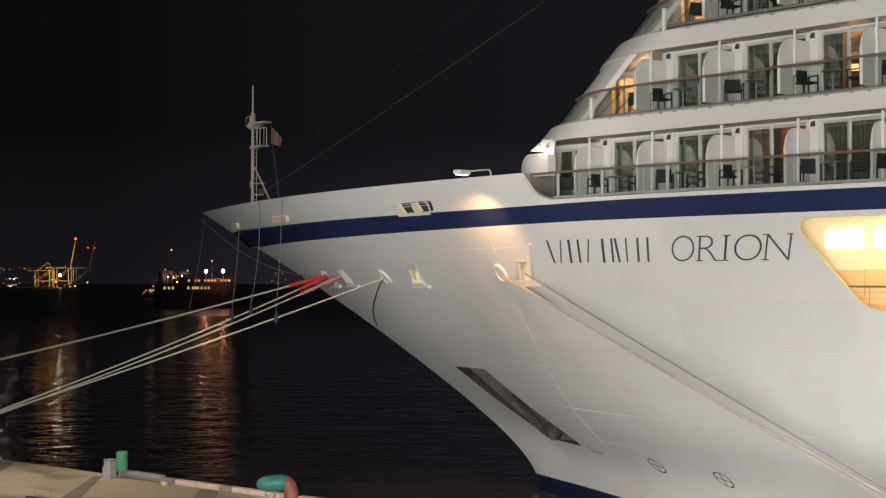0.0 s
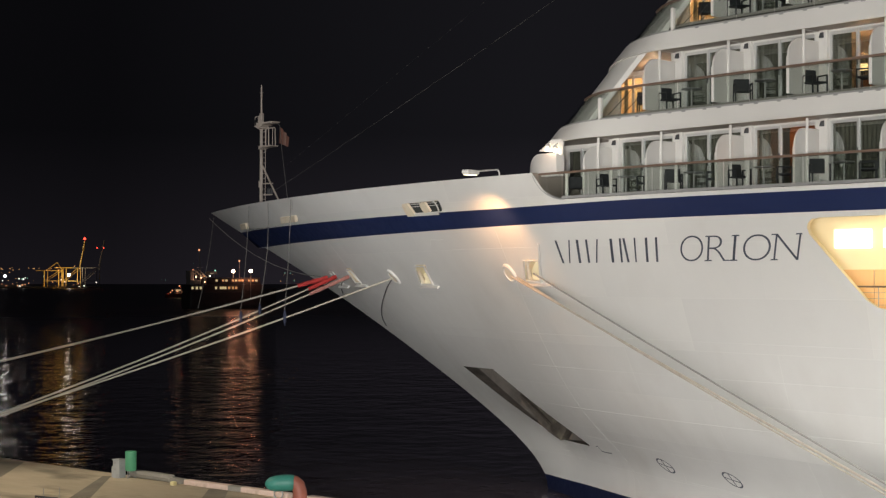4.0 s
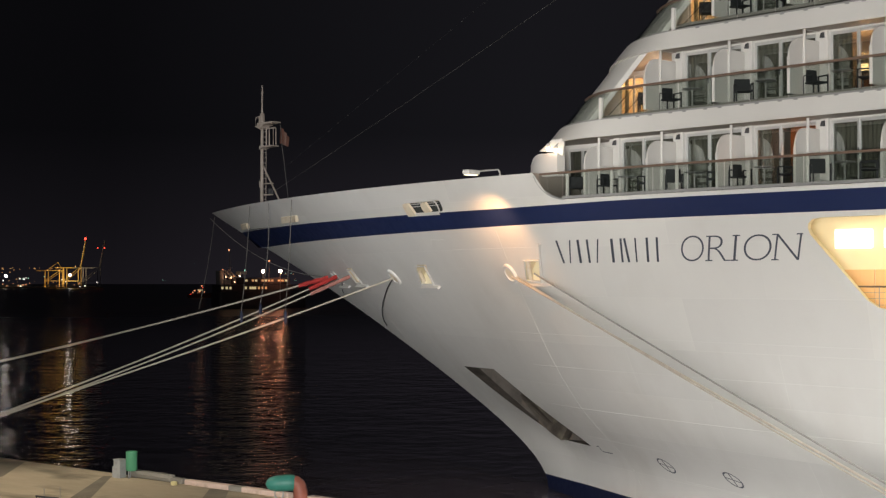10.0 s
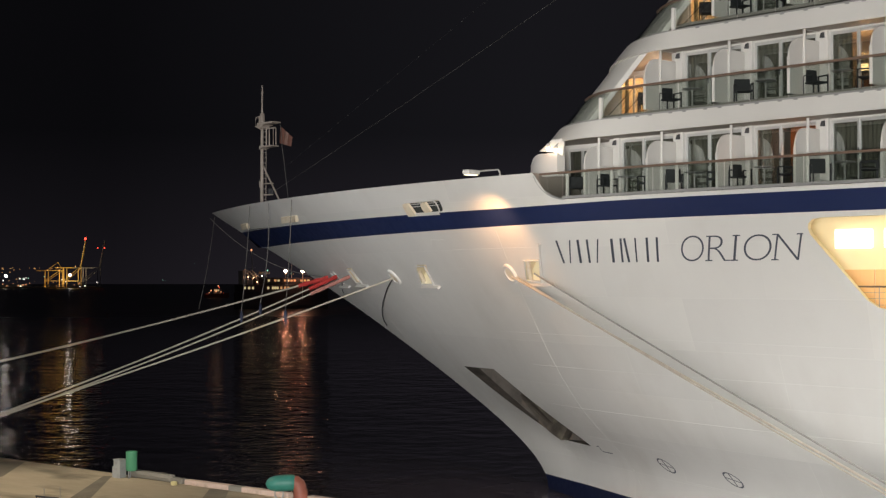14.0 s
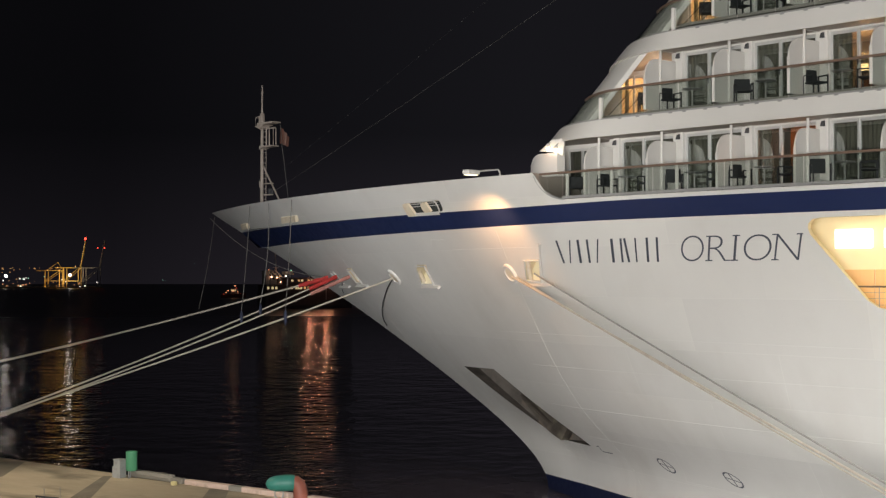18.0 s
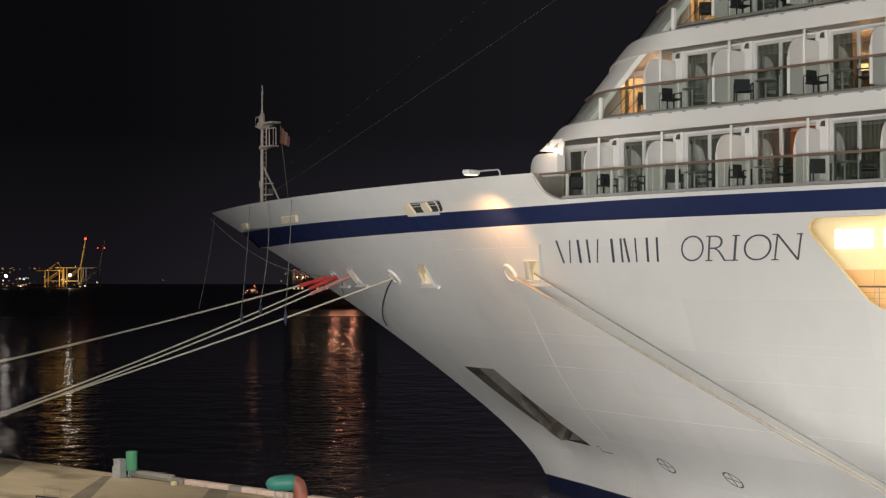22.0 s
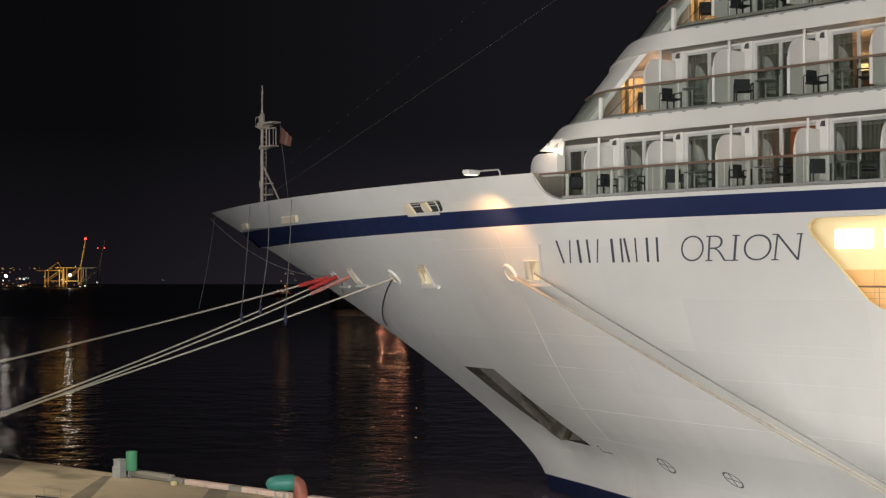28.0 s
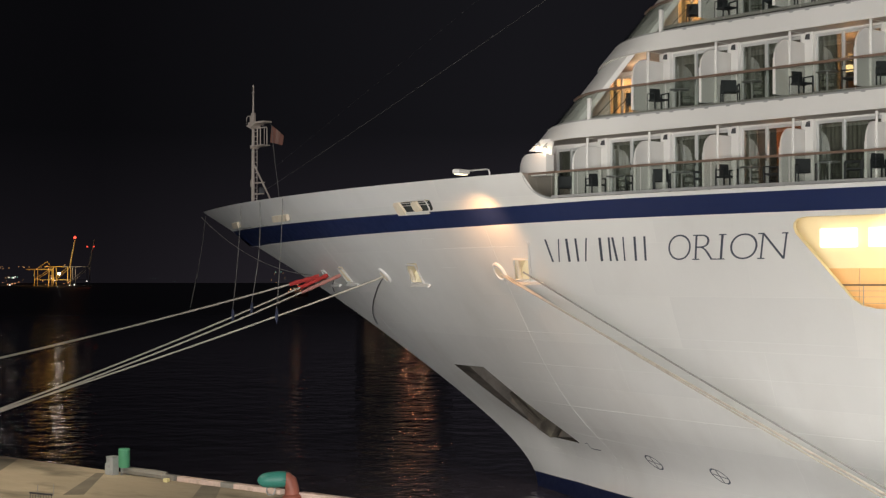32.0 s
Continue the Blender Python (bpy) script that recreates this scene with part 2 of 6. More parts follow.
def water_material():
    m = bpy.data.materials.new("harbour_water")
    m.use_nodes = True
    nt = m.node_tree
    b = nt.nodes["Principled BSDF"]
    b.inputs["Base Color"].default_value = (0.085, 0.078, 0.095, 1)
    b.inputs["Roughness"].default_value = 0.03
    b.inputs["IOR"].default_value = 1.33
    tc = nt.nodes.new("ShaderNodeTexCoord")
    vr = nt.nodes.new("ShaderNodeVectorRotate")
    vr.rotation_type = "Z_AXIS"
    vr.inputs["Angle"].default_value = radians(-40)
    nt.links.new(tc.outputs["Object"], vr.inputs["Vector"])
    # farther out the wavelets are too fine to show and count as gloss
    ln = nt.nodes.new("ShaderNodeVectorMath")
    ln.operation = "LENGTH"
    nt.links.new(tc.outputs["Object"], ln.inputs[0])

    def by_distance(*vals):
        mr = nt.nodes.new("ShaderNodeMapRange")
        for i, val in enumerate(vals):
            mr.inputs[i + 1].default_value = val
        nt.links.new(ln.outputs["Value"], mr.inputs[0])
        return mr.outputs[0]

    nt.links.new(by_distance(110.0, 420.0, 0.05, 0.31), b.inputs["Roughness"])
    calm = by_distance(250.0, 1500.0, 1.0, 0.9)
    prev = None
    for scale, stretch, dist in ((0.09, (0.7, 1, 1), 0.24), (0.30, (1.1, 1, 1), 0.30), (0.9, (0.85, 1, 1), 0.15), (2.3, (0.9, 1.1, 1), 0.034)):
        mp = nt.nodes.new("ShaderNodeMapping")
        mp.inputs["Scale"].default_value = stretch
        n = nt.nodes.new("ShaderNodeTexNoise")
        n.inputs["Scale"].default_value, n.inputs["Detail"].default_value = scale, 2
        nt.links.new(vr.outputs[0], mp.inputs["Vector"])
        nt.links.new(mp.outputs[0], n.inputs["Vector"])
        bp = nt.nodes.new("ShaderNodeBump")
        bp.inputs["Distance"].default_value = dist
        nt.links.new(calm, bp.inputs["Strength"])
        nt.links.new(n.outputs["Fac"], bp.inputs["Height"])
        if prev:
            nt.links.new(prev.outputs[0], bp.inputs["Normal"])
        prev = bp
    nt.links.new(prev.outputs[0], b.inputs["Normal"])
    return m


WATER = water_material()

# ---------------- mesh helpers ----------------


def part(name, bm, mat, parent=None, label="", smooth=False):
    me = bpy.data.meshes.new(name)
    bm.normal_update()
    bm.to_mesh(me)
    bm.free()
    for mm in (mat if isinstance(mat, (list, tuple)) else [mat]):
        me.materials.append(mm)
    if smooth:
        me.polygons.foreach_set("use_smooth", [True] * len(me.polygons))
        me.set_sharp_from_angle(angle=radians(35))
    ob = new(name, me)
    if parent:
        ob.parent = parent
    if label:
        tagged(ob, label)
    return ob


def shared(name, me, parent, m=None):
    ob = new(name, me)
    ob.parent = parent
    if m is not None:
        ob.matrix_basis = m
    return ob


def thing(name, label, category, m=None, group="", kind=""):
    ob = new(name)
    ob.empty_display_size = 0.2
    if m is not None:
        ob.matrix_basis = m
    return tagged(ob, label, category, group, kind)


def box(bm, lo, hi, m=None, bevel=0.0):
    lo, hi = Vector(lo), Vector(hi)
    r = bmesh.ops.create_cube(bm, size=1.0)
    vs = r["verts"]
    for v in vs:
        v.co = Vector([lo[i] + (v.co[i] + 0.5) * (hi[i] - lo[i]) for i in range(3)])
    if bevel:
        es = list({e for v in vs for e in v.link_edges})
        g = bmesh.ops.bevel(bm, geom=es, offset=bevel, segments=2, affect="EDGES", profile=0.5)
        vs = list({v for f in g["faces"] for v in f.verts} | {v for v in vs if v.is_valid})
    if m is not None:
        bmesh.ops.transform(bm, matrix=m, verts=vs)
    return vs


def rod(bm, a, b, r, seg=8, r2=None):
    a, b = Vector(a), Vector(b)
    d = b - a
    m = Matrix.Translation((a + b) / 2) @ d.to_track_quat("Z", "Y").to_matrix().to_4x4()
    return bmesh.ops.create_cone(bm, cap_ends=True, segments=seg, radius1=r, radius2=r if r2 is None else r2, depth=d.length, matrix=m)["verts"]


def tube(bm, pts, r, seg=8):
    """A round tube along a polyline; r may be a list."""
    pts = [Vector(p) for p in pts]
    rings = []
    for i, p in enumerate(pts):
        d = (pts[min(i + 1, len(pts) - 1)] - pts[max(i - 1, 0)]).normalized()
        s = d.cross(Vector((0.013, 0.021, 1)))
        s = s.normalized() if s.length > 1e-4 else Vector((1, 0, 0))
        t = d.cross(s)
        rr = r[i] if isinstance(r, (list, tuple)) else r
        rings.append([bm.verts.new(p + (s * math.cos(k * math.tau / seg) + t * math.sin(k * math.tau / seg)) * rr) for k in range(seg)])
    for a, b in zip(rings, rings[1:]):
        for k in range(seg):
            bm.faces.new((a[k], a[(k + 1) % seg], b[(k + 1) % seg], b[k]))
    bm.faces.new(rings[0][::-1])
    bm.faces.new(rings[-1])


def lathe(bm, prof, seg=16, m=None):
    rings = []
    for r, z in prof:
        rings.append([bm.verts.new((r * math.cos(k * math.tau / seg), r * math.sin(k * math.tau / seg), z)) for k in range(seg)])
    for a, b in zip(rings, rings[1:]):
        for k in range(seg):
            bm.faces.new((a[k], a[(k + 1) % seg], b[(k + 1) % seg], b[k]))
    bm.faces.new(rings[0][::-1])
    bm.faces.new(rings[-1])
    if m is not None:
        bmesh.ops.transform(bm, matrix=m, verts=[v for ring in rings for v in ring])


def prism(bm, poly, y0, y1):
    """Polygon in x and z, pushed through from y0 to y1."""
    a = [bm.verts.new((x, y0, z)) for x, z in poly]
    b = [bm.verts.new((x, y1, z)) for x, z in poly]
    n = len(poly)
    fs = [bm.faces.new(a), bm.faces.new(b[::-1])]
    for i in range(n):
        fs.append(bm.faces.new((a[i], b[i], b[(i + 1) % n], a[(i + 1) % n])))
    bmesh.ops.recalc_face_normals(bm, faces=fs)
    return fs


def strip(bm, path, lo, hi, thick=0.06):
    """A standing band along a plan path [(x, y)], from lo to hi, with thickness towards its left."""
    n = len(path)
    rows = []
    for i, (x, y) in enumerate(path):
        ax, ay = path[max(i - 1, 0)]
        bx, by = path[min(i + 1, n - 1)]
        d = Vector((bx - ax, by - ay)).normalized()
        k = Vector((-d.y, d.x)) * thick
        rows.append([bm.verts.new(p) for p in ((x, y, lo), (x, y, hi), (x + k.x, y + k.y, hi), (x + k.x, y + k.y, lo))])
    for a, b in zip(rows, rows[1:]):
        for k in range(4):
            bm.faces.new((a[k], b[k], b[(k + 1) % 4], a[(k + 1) % 4]))
    bm.faces.new(rows[0])
    bm.faces.new(rows[-1][::-1])


def slab(bm, outline, lo, hi):
    a = [bm.verts.new((x, y, lo)) for x, y in outline]
    b = [bm.verts.new((x, y, hi)) for x, y in outline]
    n = len(outline)
    fs = [bm.faces.new(a), bm.faces.new(b)]
    for i in range(n):
        fs.append(bm.faces.new((a[i], a[(i + 1) % n], b[(i + 1) % n], b[i])))
    bmesh.ops.recalc_face_normals(bm, faces=fs)


# ---------------- the hull's form ----------------
YC, BEAM, ENTRY, FULL = 12.8, 15.3, 52.0, 2.25
STEM = (0.0000942, -0.0037564, 0.0571497, -0.4492245, 0.0331819, -11.5019469)
ZTOP, ZDECK, XEND = 14.17, 13.08, 120.0


def stem(z):
    """Where the stem lies along the ship at height z."""
    r = 0.0
    for c in STEM:
        r = r * z + c
    return r


def hull_y(x, z):
    d = x - stem(z)
    q = min(max(d / ENTRY, 0), 1)
    # a hollow above the waterline, which runs out at the stem
    hollow = 0.85 * math.exp(-((z - 2.1) / 1.7) ** 2) * min(max(d / 4, 0), 1)
    return YC - BEAM * (1 - (1 - q) ** FULL) + hollow


def hull_at(x, z, out=0.0):
    """A point on the quay side of the hull, and the outward normal there."""
    p = Vector((x, hull_y(x, z), z))
    du = Vector((0.05, hull_y(x + 0.05, z) - p.y, 0))
    dv = Vector((0, hull_y(x, z + 0.05) - p.y, 0.05))
    n = du.cross(dv).normalized()
    return p + n * out, n


def hull_pose(x, z, out=0.0):
    """A pose on the hull: local x along the ship aft, local y up the plating, local z outwards."""
    p, n = hull_at(x, z, out)
    du = Vector((1, (hull_y(x + 0.05, z) - hull_y(x, z)) / 0.05, 0)).normalized()
    m = Matrix((du, n.cross(du), n)).transposed().to_4x4()
    m.translation = p
    return m


def sheer(x):
    """Top of the bulwark, which drops to the balcony deck in a round scoop."""
    if x < -2.15:
        return ZTOP
    k = min((x + 2.15) / 1.35, 1)
    return ZDECK + 0.06 + (ZTOP - ZDECK - 0.06) * (1 - math.sqrt(1 - (1 - k) ** 2)) if k < 1 else ZDECK + 0.06

# ---------------- sea and quay (large structure) ----------------
QZ, QY = 2.3, -8.2


def build_water():
    bm = bmesh.new()
    xs = [-4600, -1500, -400, -120, -60, -30, 0, 40, 120, 400, 1500, 4600]
    ys = [-4600, -1500, -300, -60, -20, -9, 0, 15, 40, 120, 400, 1500, 4600]
    g = [[bm.verts.new((x, y, 0)) for y in ys] for x in xs]
    for i in range(len(xs) - 1):
        for j in range(len(ys) - 1):
            bm.faces.new((g[i][j], g[i + 1][j], g[i + 1][j + 1], g[i][j + 1]))
    return tagged(part("water", bm, WATER), "black rippled harbour water at night", "water", kind="structure")


def build_quay():
    quay = thing("quay", "worn beige concrete quay with stained joints", "quay", kind="structure")
    bm = bmesh.new()
    box(bm, (-160, -150, -3), (160, QY - 0.9, QZ - 0.004))
    part("quay_core", bm, CONCRETE, quay)
    bm = bmesh.new()
    box(bm, (-160, QY - 0.9, -3), (160, QY, QZ - 0.004), bevel=0.02)
    part("cope", bm, CONCRETE, quay, "darker concrete coping at the edge")
    # cast shadows laid as darker concrete strips, aslant to the edge
    for x0, y0, w0, n0, w1 in ((-24.5, -8.6, 1.0, 5.0, 1.3), (-17.5, -8.95, 0.35, 6.0, 0.75), (-11.3, -8.5, 0.75, 3.2, 0.85)):
        bm = bmesh.new()
        d, k = Vector((0.69, -0.724)), Vector((0.724, 0.69))
        p = Vector((x0, y0))
        q = p + d * n0
        ring = [p - k * w0 / 2, p + k * w0 / 2, q + k * w1 / 2, q - k * w1 / 2]
        slab(bm, [(v.x, v.y) for v in ring], QZ - 0.03, QZ + 0.001)
        part("patched_strip", bm, SHADOWBAND, quay)
    return quay


build_water()
quay = build_quay()

# ---------------- the ship ----------------
ship = thing("cruise_ship", "white cruise ship with a navy stripe, moored along the quay", "ship")


def hull_columns():
    c = list(np.linspace(0, 1, 26) ** 1.6 * 20 + stem(ZTOP))
    c += list(np.arange(c[-1] + 0.8, -2.4, 0.8)) + list(np.arange(-2.3, -0.7, 0.07)) + list(np.arange(-0.6, 20, 0.8))
    return c + [22, 25, 30, 40, 60, 90, XEND]


def stripe_top(x):
    return 12.94 + 0.055 * min(1.0, max(0.0, (x + 4.0) / 6.0))


def build_hull():
    cols = hull_columns()
    z_nom = [-0.6, 0.0, 0.4, 0.72] + list(np.linspace(1.1, 12.0, 26)) + ["lo", "hi", 0.25, 0.5, 0.75, 1.0]
    top0 = stem(ZTOP)
    near, far, band = [], [], []
    bm = bmesh.new()
    for zn in z_nom:
        rn, rf = [], []
        zz = zn if zn not in ("lo", "hi") else (12.3 if zn == "lo" else 12.94)
        if len(near) > 31:
            zz = 12.94 + (ZTOP - 12.94) * zn
        for i, ct in enumerate(cols):
            x = stem(zz) + (ct - top0) * (XEND - stem(zz)) / (XEND - top0)
            z = zz
            if zn == "lo":
                z = 12.31 + 0.0085 * min(x, 0)
            elif zn == "hi":
                z = stripe_top(x)
            elif len(near) > 31:
                z = stripe_top(x) + (sheer(x) - stripe_top(x)) * zn
            y = hull_y(x, z) if i else YC
            rn.append(bm.verts.new((x, y, z)))
            rf.append(rn[0] if i == 0 else bm.verts.new((x, 2 * YC - y, z)))
        near.append(rn)
        far.append(rf)
    nrow, ncol = len(near), len(cols)
    for j in range(nrow - 1):
        mi = 2 if j < 3 else (1 if j == 30 else 0)
        for i in range(ncol - 1):
            for g, flip in ((near, False), (far, True)):
                q = [g[j][i], g[j][i + 1], g[j + 1][i + 1], g[j + 1][i]]
                q = list(dict.fromkeys(q))
                f = bm.faces.new(q[::-1] if flip else q)
                f.material_index = mi
    for j, up in ((0, False), (nrow - 1, True)):
        for i in range(ncol - 1):
            q = list(dict.fromkeys([near[j][i], near[j][i + 1], far[j][i + 1], far[j][i]]))
            bm.faces.new(q if up else q[::-1]).material_index = 5 if up else 2
    for j in range(nrow - 1):
        bm.faces.new((near[j][-1], far[j][-1], far[j + 1][-1], near[j + 1][-1]))
    bmesh.ops.recalc_face_normals(bm, faces=bm.faces)
    me = bpy.data.meshes.new("hull")
    bm.to_mesh(me)
    bm.free()
    mats = [WHITE, NAVY, BOOT, PEACH, POCKET, SOFFIT, SHADEWELL]
    for m in mats:
        me.materials.append(m)
    ob = new("hull", me)

    def cutter(bm, idx):
        for f in bm.faces:
            f.material_index = idx[f.index] if isinstance(idx, list) else f.material_index
        c = bpy.data.meshes.new("cut")
        bm.to_mesh(c)
        bm.free()
        for m in mats:
            c.materials.append(m)
        return new("cut", c)

    def tint(fs, i):
        for f in fs:
            f.material_index = i

    b1 = bmesh.new()
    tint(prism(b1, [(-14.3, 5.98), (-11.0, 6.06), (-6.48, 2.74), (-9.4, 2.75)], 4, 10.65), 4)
    tint(prism(b1, rounded(-10.85, 12.99, -8.15, 13.43, 0.14), -3, 3.2), 3)
    tint(prism(b1, [(-12.35, 10.83), (-11.5, 10.83), (-12.0, 9.92), (-13.2, 9.92)], 1, 4.95), 3)
    tint(prism(b1, [(-20.3, 10.75), (-19.7, 10.75), (-19.9, 9.95), (-20.8, 9.95)], 4, 8.75), 3)
    tint(prism(b1, [(-4.05, 10.94), (-3.12, 10.94), (-3.55, 10.09), (-4.56, 10.09)], -2, 1.75), 3)
    # promenade opening, with its slanting forward edge
    opening = [(9.50, 11.60), (9.44, 11.8), (9.48, 11.95), (9.63, 12.08), (9.9, 12.13), (34, 12.18), (34, 9.15), (12.1, 9.18), (11.62, 9.27), (11.26, 9.5)]
    tint(prism(b1, opening, -6, 0.2), 3)
    # foredeck well inside the bulwark, coloured dark in place of shade
    near_e = [(x, hull_y(x, 13.2) + 0.26) for x in np.linspace(stem(13.2) + 2.6, -2.7, 24)]
    out = near_e + [(x, 2 * YC - y) for x, y in near_e[::-1]]
    n0 = len(b1.faces)
    slab(b1, out, 12.97, 16)
    b1.faces.ensure_lookup_table()
    tint(b1.faces[n0:], 6)
    b2 = bmesh.new()
    xs = np.linspace(7.6, 36, 22)
    ring = [(x, 0) for x in xs] + [(36, 1.3), (7.6, 1.3)]
    va = [b2.verts.new((x, hull_y(x, 9.1) + 0.16 if not y else y, 9.1)) for x, y in ring]
    vb = [b2.verts.new((x, hull_y(x, 12.34) + 0.16 if not y else y, 12.34)) for x, y in ring]
    b2.faces.new(va)
    b2.faces.new(vb[::-1])
    for i in range(len(ring)):
        j = (i + 1) % len(ring)
        b2.faces.new((va[i], va[j], vb[j], vb[i]))
    bmesh.ops.recalc_face_normals(b2, faces=b2.faces)
    tint(b2.faces, 3)
    cuts = [cutter(b1, None), cutter(b2, None)]
    for c in cuts:
        md = ob.modifiers.new("cut", "BOOLEAN")
        md.object, md.operation, md.solver = c, "DIFFERENCE", "EXACT"
    dg = bpy.context.evaluated_depsgraph_get()
    res = bpy.data.meshes.new_from_object(ob.evaluated_get(dg))
    ob.modifiers.clear()
    ob.data = res
    for c in cuts:
        bpy.data.objects.remove(c)
    res.polygons.foreach_set("use_smooth", [True] * len(res.polygons))
    res.set_sharp_from_angle(angle=radians(30))
    ob.parent = ship
    return tagged(ob, "white flared hull with navy stripe and boot top")


def rounded(x0, z0, x1, z1, r, n=5):
    pts = []
    for cx, cz, a0 in ((x1 - r, z1 - r, 0), (x0 + r, z1 - r, 90), (x0 + r, z0 + r, 180), (x1 - r, z0 + r, 270)):
        pts += [(cx + r * math.cos(radians(a0 + 90 * k / n)), cz + r * math.sin(radians(a0 + 90 * k / n))) for k in range(n + 1)]
    return pts


build_hull()

# ---- superstructure plan: s runs aft along the balconies, t runs inboard
ORG, LEAN = Vector((0.15, -0.27, 0)), -8.0
SA = Vector((math.cos(radians(LEAN)), math.sin(radians(LEAN)), 0))
SN = Vector((-SA.y, SA.x, 0))
FLOORS = [13.15, 16.05, 18.95, 21.85]
DROP = [0.0, 0.075, 0.17, 0.17]
BAY, RAIL_T, WALL_T = 3.0, -0.85, 0.92


def st(s, t, z=0.0):
    p = ORG + SA * s + SN * t
    return Vector((p.x, p.y, z))


def front_at(z):
    """Where the straight balcony line ends and the round front begins, at height z: the whole front is raked."""
    return 1.02 + 1.20 * (z - 15.5)


def outline(z, inset=0.0, aft=100.0, bulge=7.6, half=False, n=30):
    """Plan at height z from aft along the quay side, round the front (and back along the far side)."""
    pts = [(aft, st(15, RAIL_T + inset).y)]
    for s in np.linspace(15, front_at(z) + inset, 12):
        p = st(s, RAIL_T + inset)
        pts.append((p.x, p.y))
    x0, y0 = pts[-1]
    for a in np.linspace(0, 90, n)[1:]:
        a = radians(a)
        pts.append((x0 - bulge * math.sin(a), YC - (YC - y0) * math.cos(a) + 0.056 * bulge * math.sin(a) * math.cos(a)))
    if half:
        return pts
    return pts + [(x, 2 * YC - y) for x, y in pts[-2::-1]]


def deck_slab(k):
    lo, hi = FLOORS[k] - 0.64, FLOORS[k] - 0.04 - DROP[k]
    bm = bmesh.new()
    a = [bm.verts.new((x, y, lo)) for x, y in outline(lo)]
    b = [bm.verts.new((x, y, hi)) for x, y in outline(hi)]
    n = len(a)
    # underside takes the shade-darkened soffit colour
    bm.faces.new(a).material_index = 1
    bm.faces.new(b[::-1])
    for i in range(n):
        bm.faces.new((a[i], a[(i + 1) % n], b[(i + 1) % n], b[i]))
    bmesh.ops.recalc_face_normals(bm, faces=bm.faces)
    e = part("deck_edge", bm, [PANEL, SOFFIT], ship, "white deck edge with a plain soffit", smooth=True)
    bm = bmesh.new()
    low = lo - DROP[k]
    rows = []
    for (ax, ay), (bx, by), (cx, cy) in zip(outline(low, half=True), outline(lo + 0.01, half=True), outline(low, 0.1, half=True)):
        rows.append([bm.verts.new(p) for p in ((ax, ay, low), (bx, by, lo + 0.01), (cx + 0.05, cy, lo + 0.01), (cx, cy, low))])
    for p, q in zip(rows, rows[1:]):
        for i in range(4):
            bm.faces.new((p[i], q[i], q[(i + 1) % 4], p[(i + 1) % 4]))
    bm.faces.new(rows[0])
    bm.faces.new(rows[-1][::-1])
    bmesh.ops.recalc_face_normals(bm, faces=bm.faces)
    part("drip_lip", bm, PANEL, e, smooth=True)


for k in (1, 2, 3):
    deck_slab(k)
bm = bmesh.new()
slab(bm, outline(FLOORS[3], 0.9), FLOORS[3] + 0.06, FLOORS[3] + 3.0)
part("upper_house", bm, PANEL, ship)


def raked_front(k, first):
    """Raked front wall between two decks, from a white corner frame round to the far side."""
    z0, z1 = FLOORS[k] - DROP[k], FLOORS[k + 1] - 0.645
    a = outline(z0, 0.15, half=True)[first:]
    b = outline(z1, 0.08, half=True)[first:]
    a += [(x, 2 * YC - y) for x, y in a[-2::-1]]
    b += [(x, 2 * YC - y) for x, y in b[-2::-1]]
    bm = bmesh.new()
    rows = []
    for (ax, ay), (bx, by) in zip(a, b):
        rows.append([bm.verts.new(p) for p in ((ax, ay, z0), (bx, by, z1), (bx + 0.3, by, z1), (ax + 0.3, ay, z0))])
    for p, q in zip(rows, rows[1:]):
        for i in range(4):
            bm.faces.new((p[i], q[i], q[(i + 1) % 4], p[(i + 1) % 4]))
    bm.faces.new(rows[0])
    bm.faces.new(rows[-1][::-1])
    bmesh.ops.recalc_face_normals(bm, faces=bm.faces)
    part("front_wall", bm, PANEL, ship, "white raked front wall", smooth=True)


raked_front(0, 28)
raked_front(1, 16)
raked_front(2, 16)

# ---- balcony bays: local x along the bay (aft), y inboard, z up from the deck


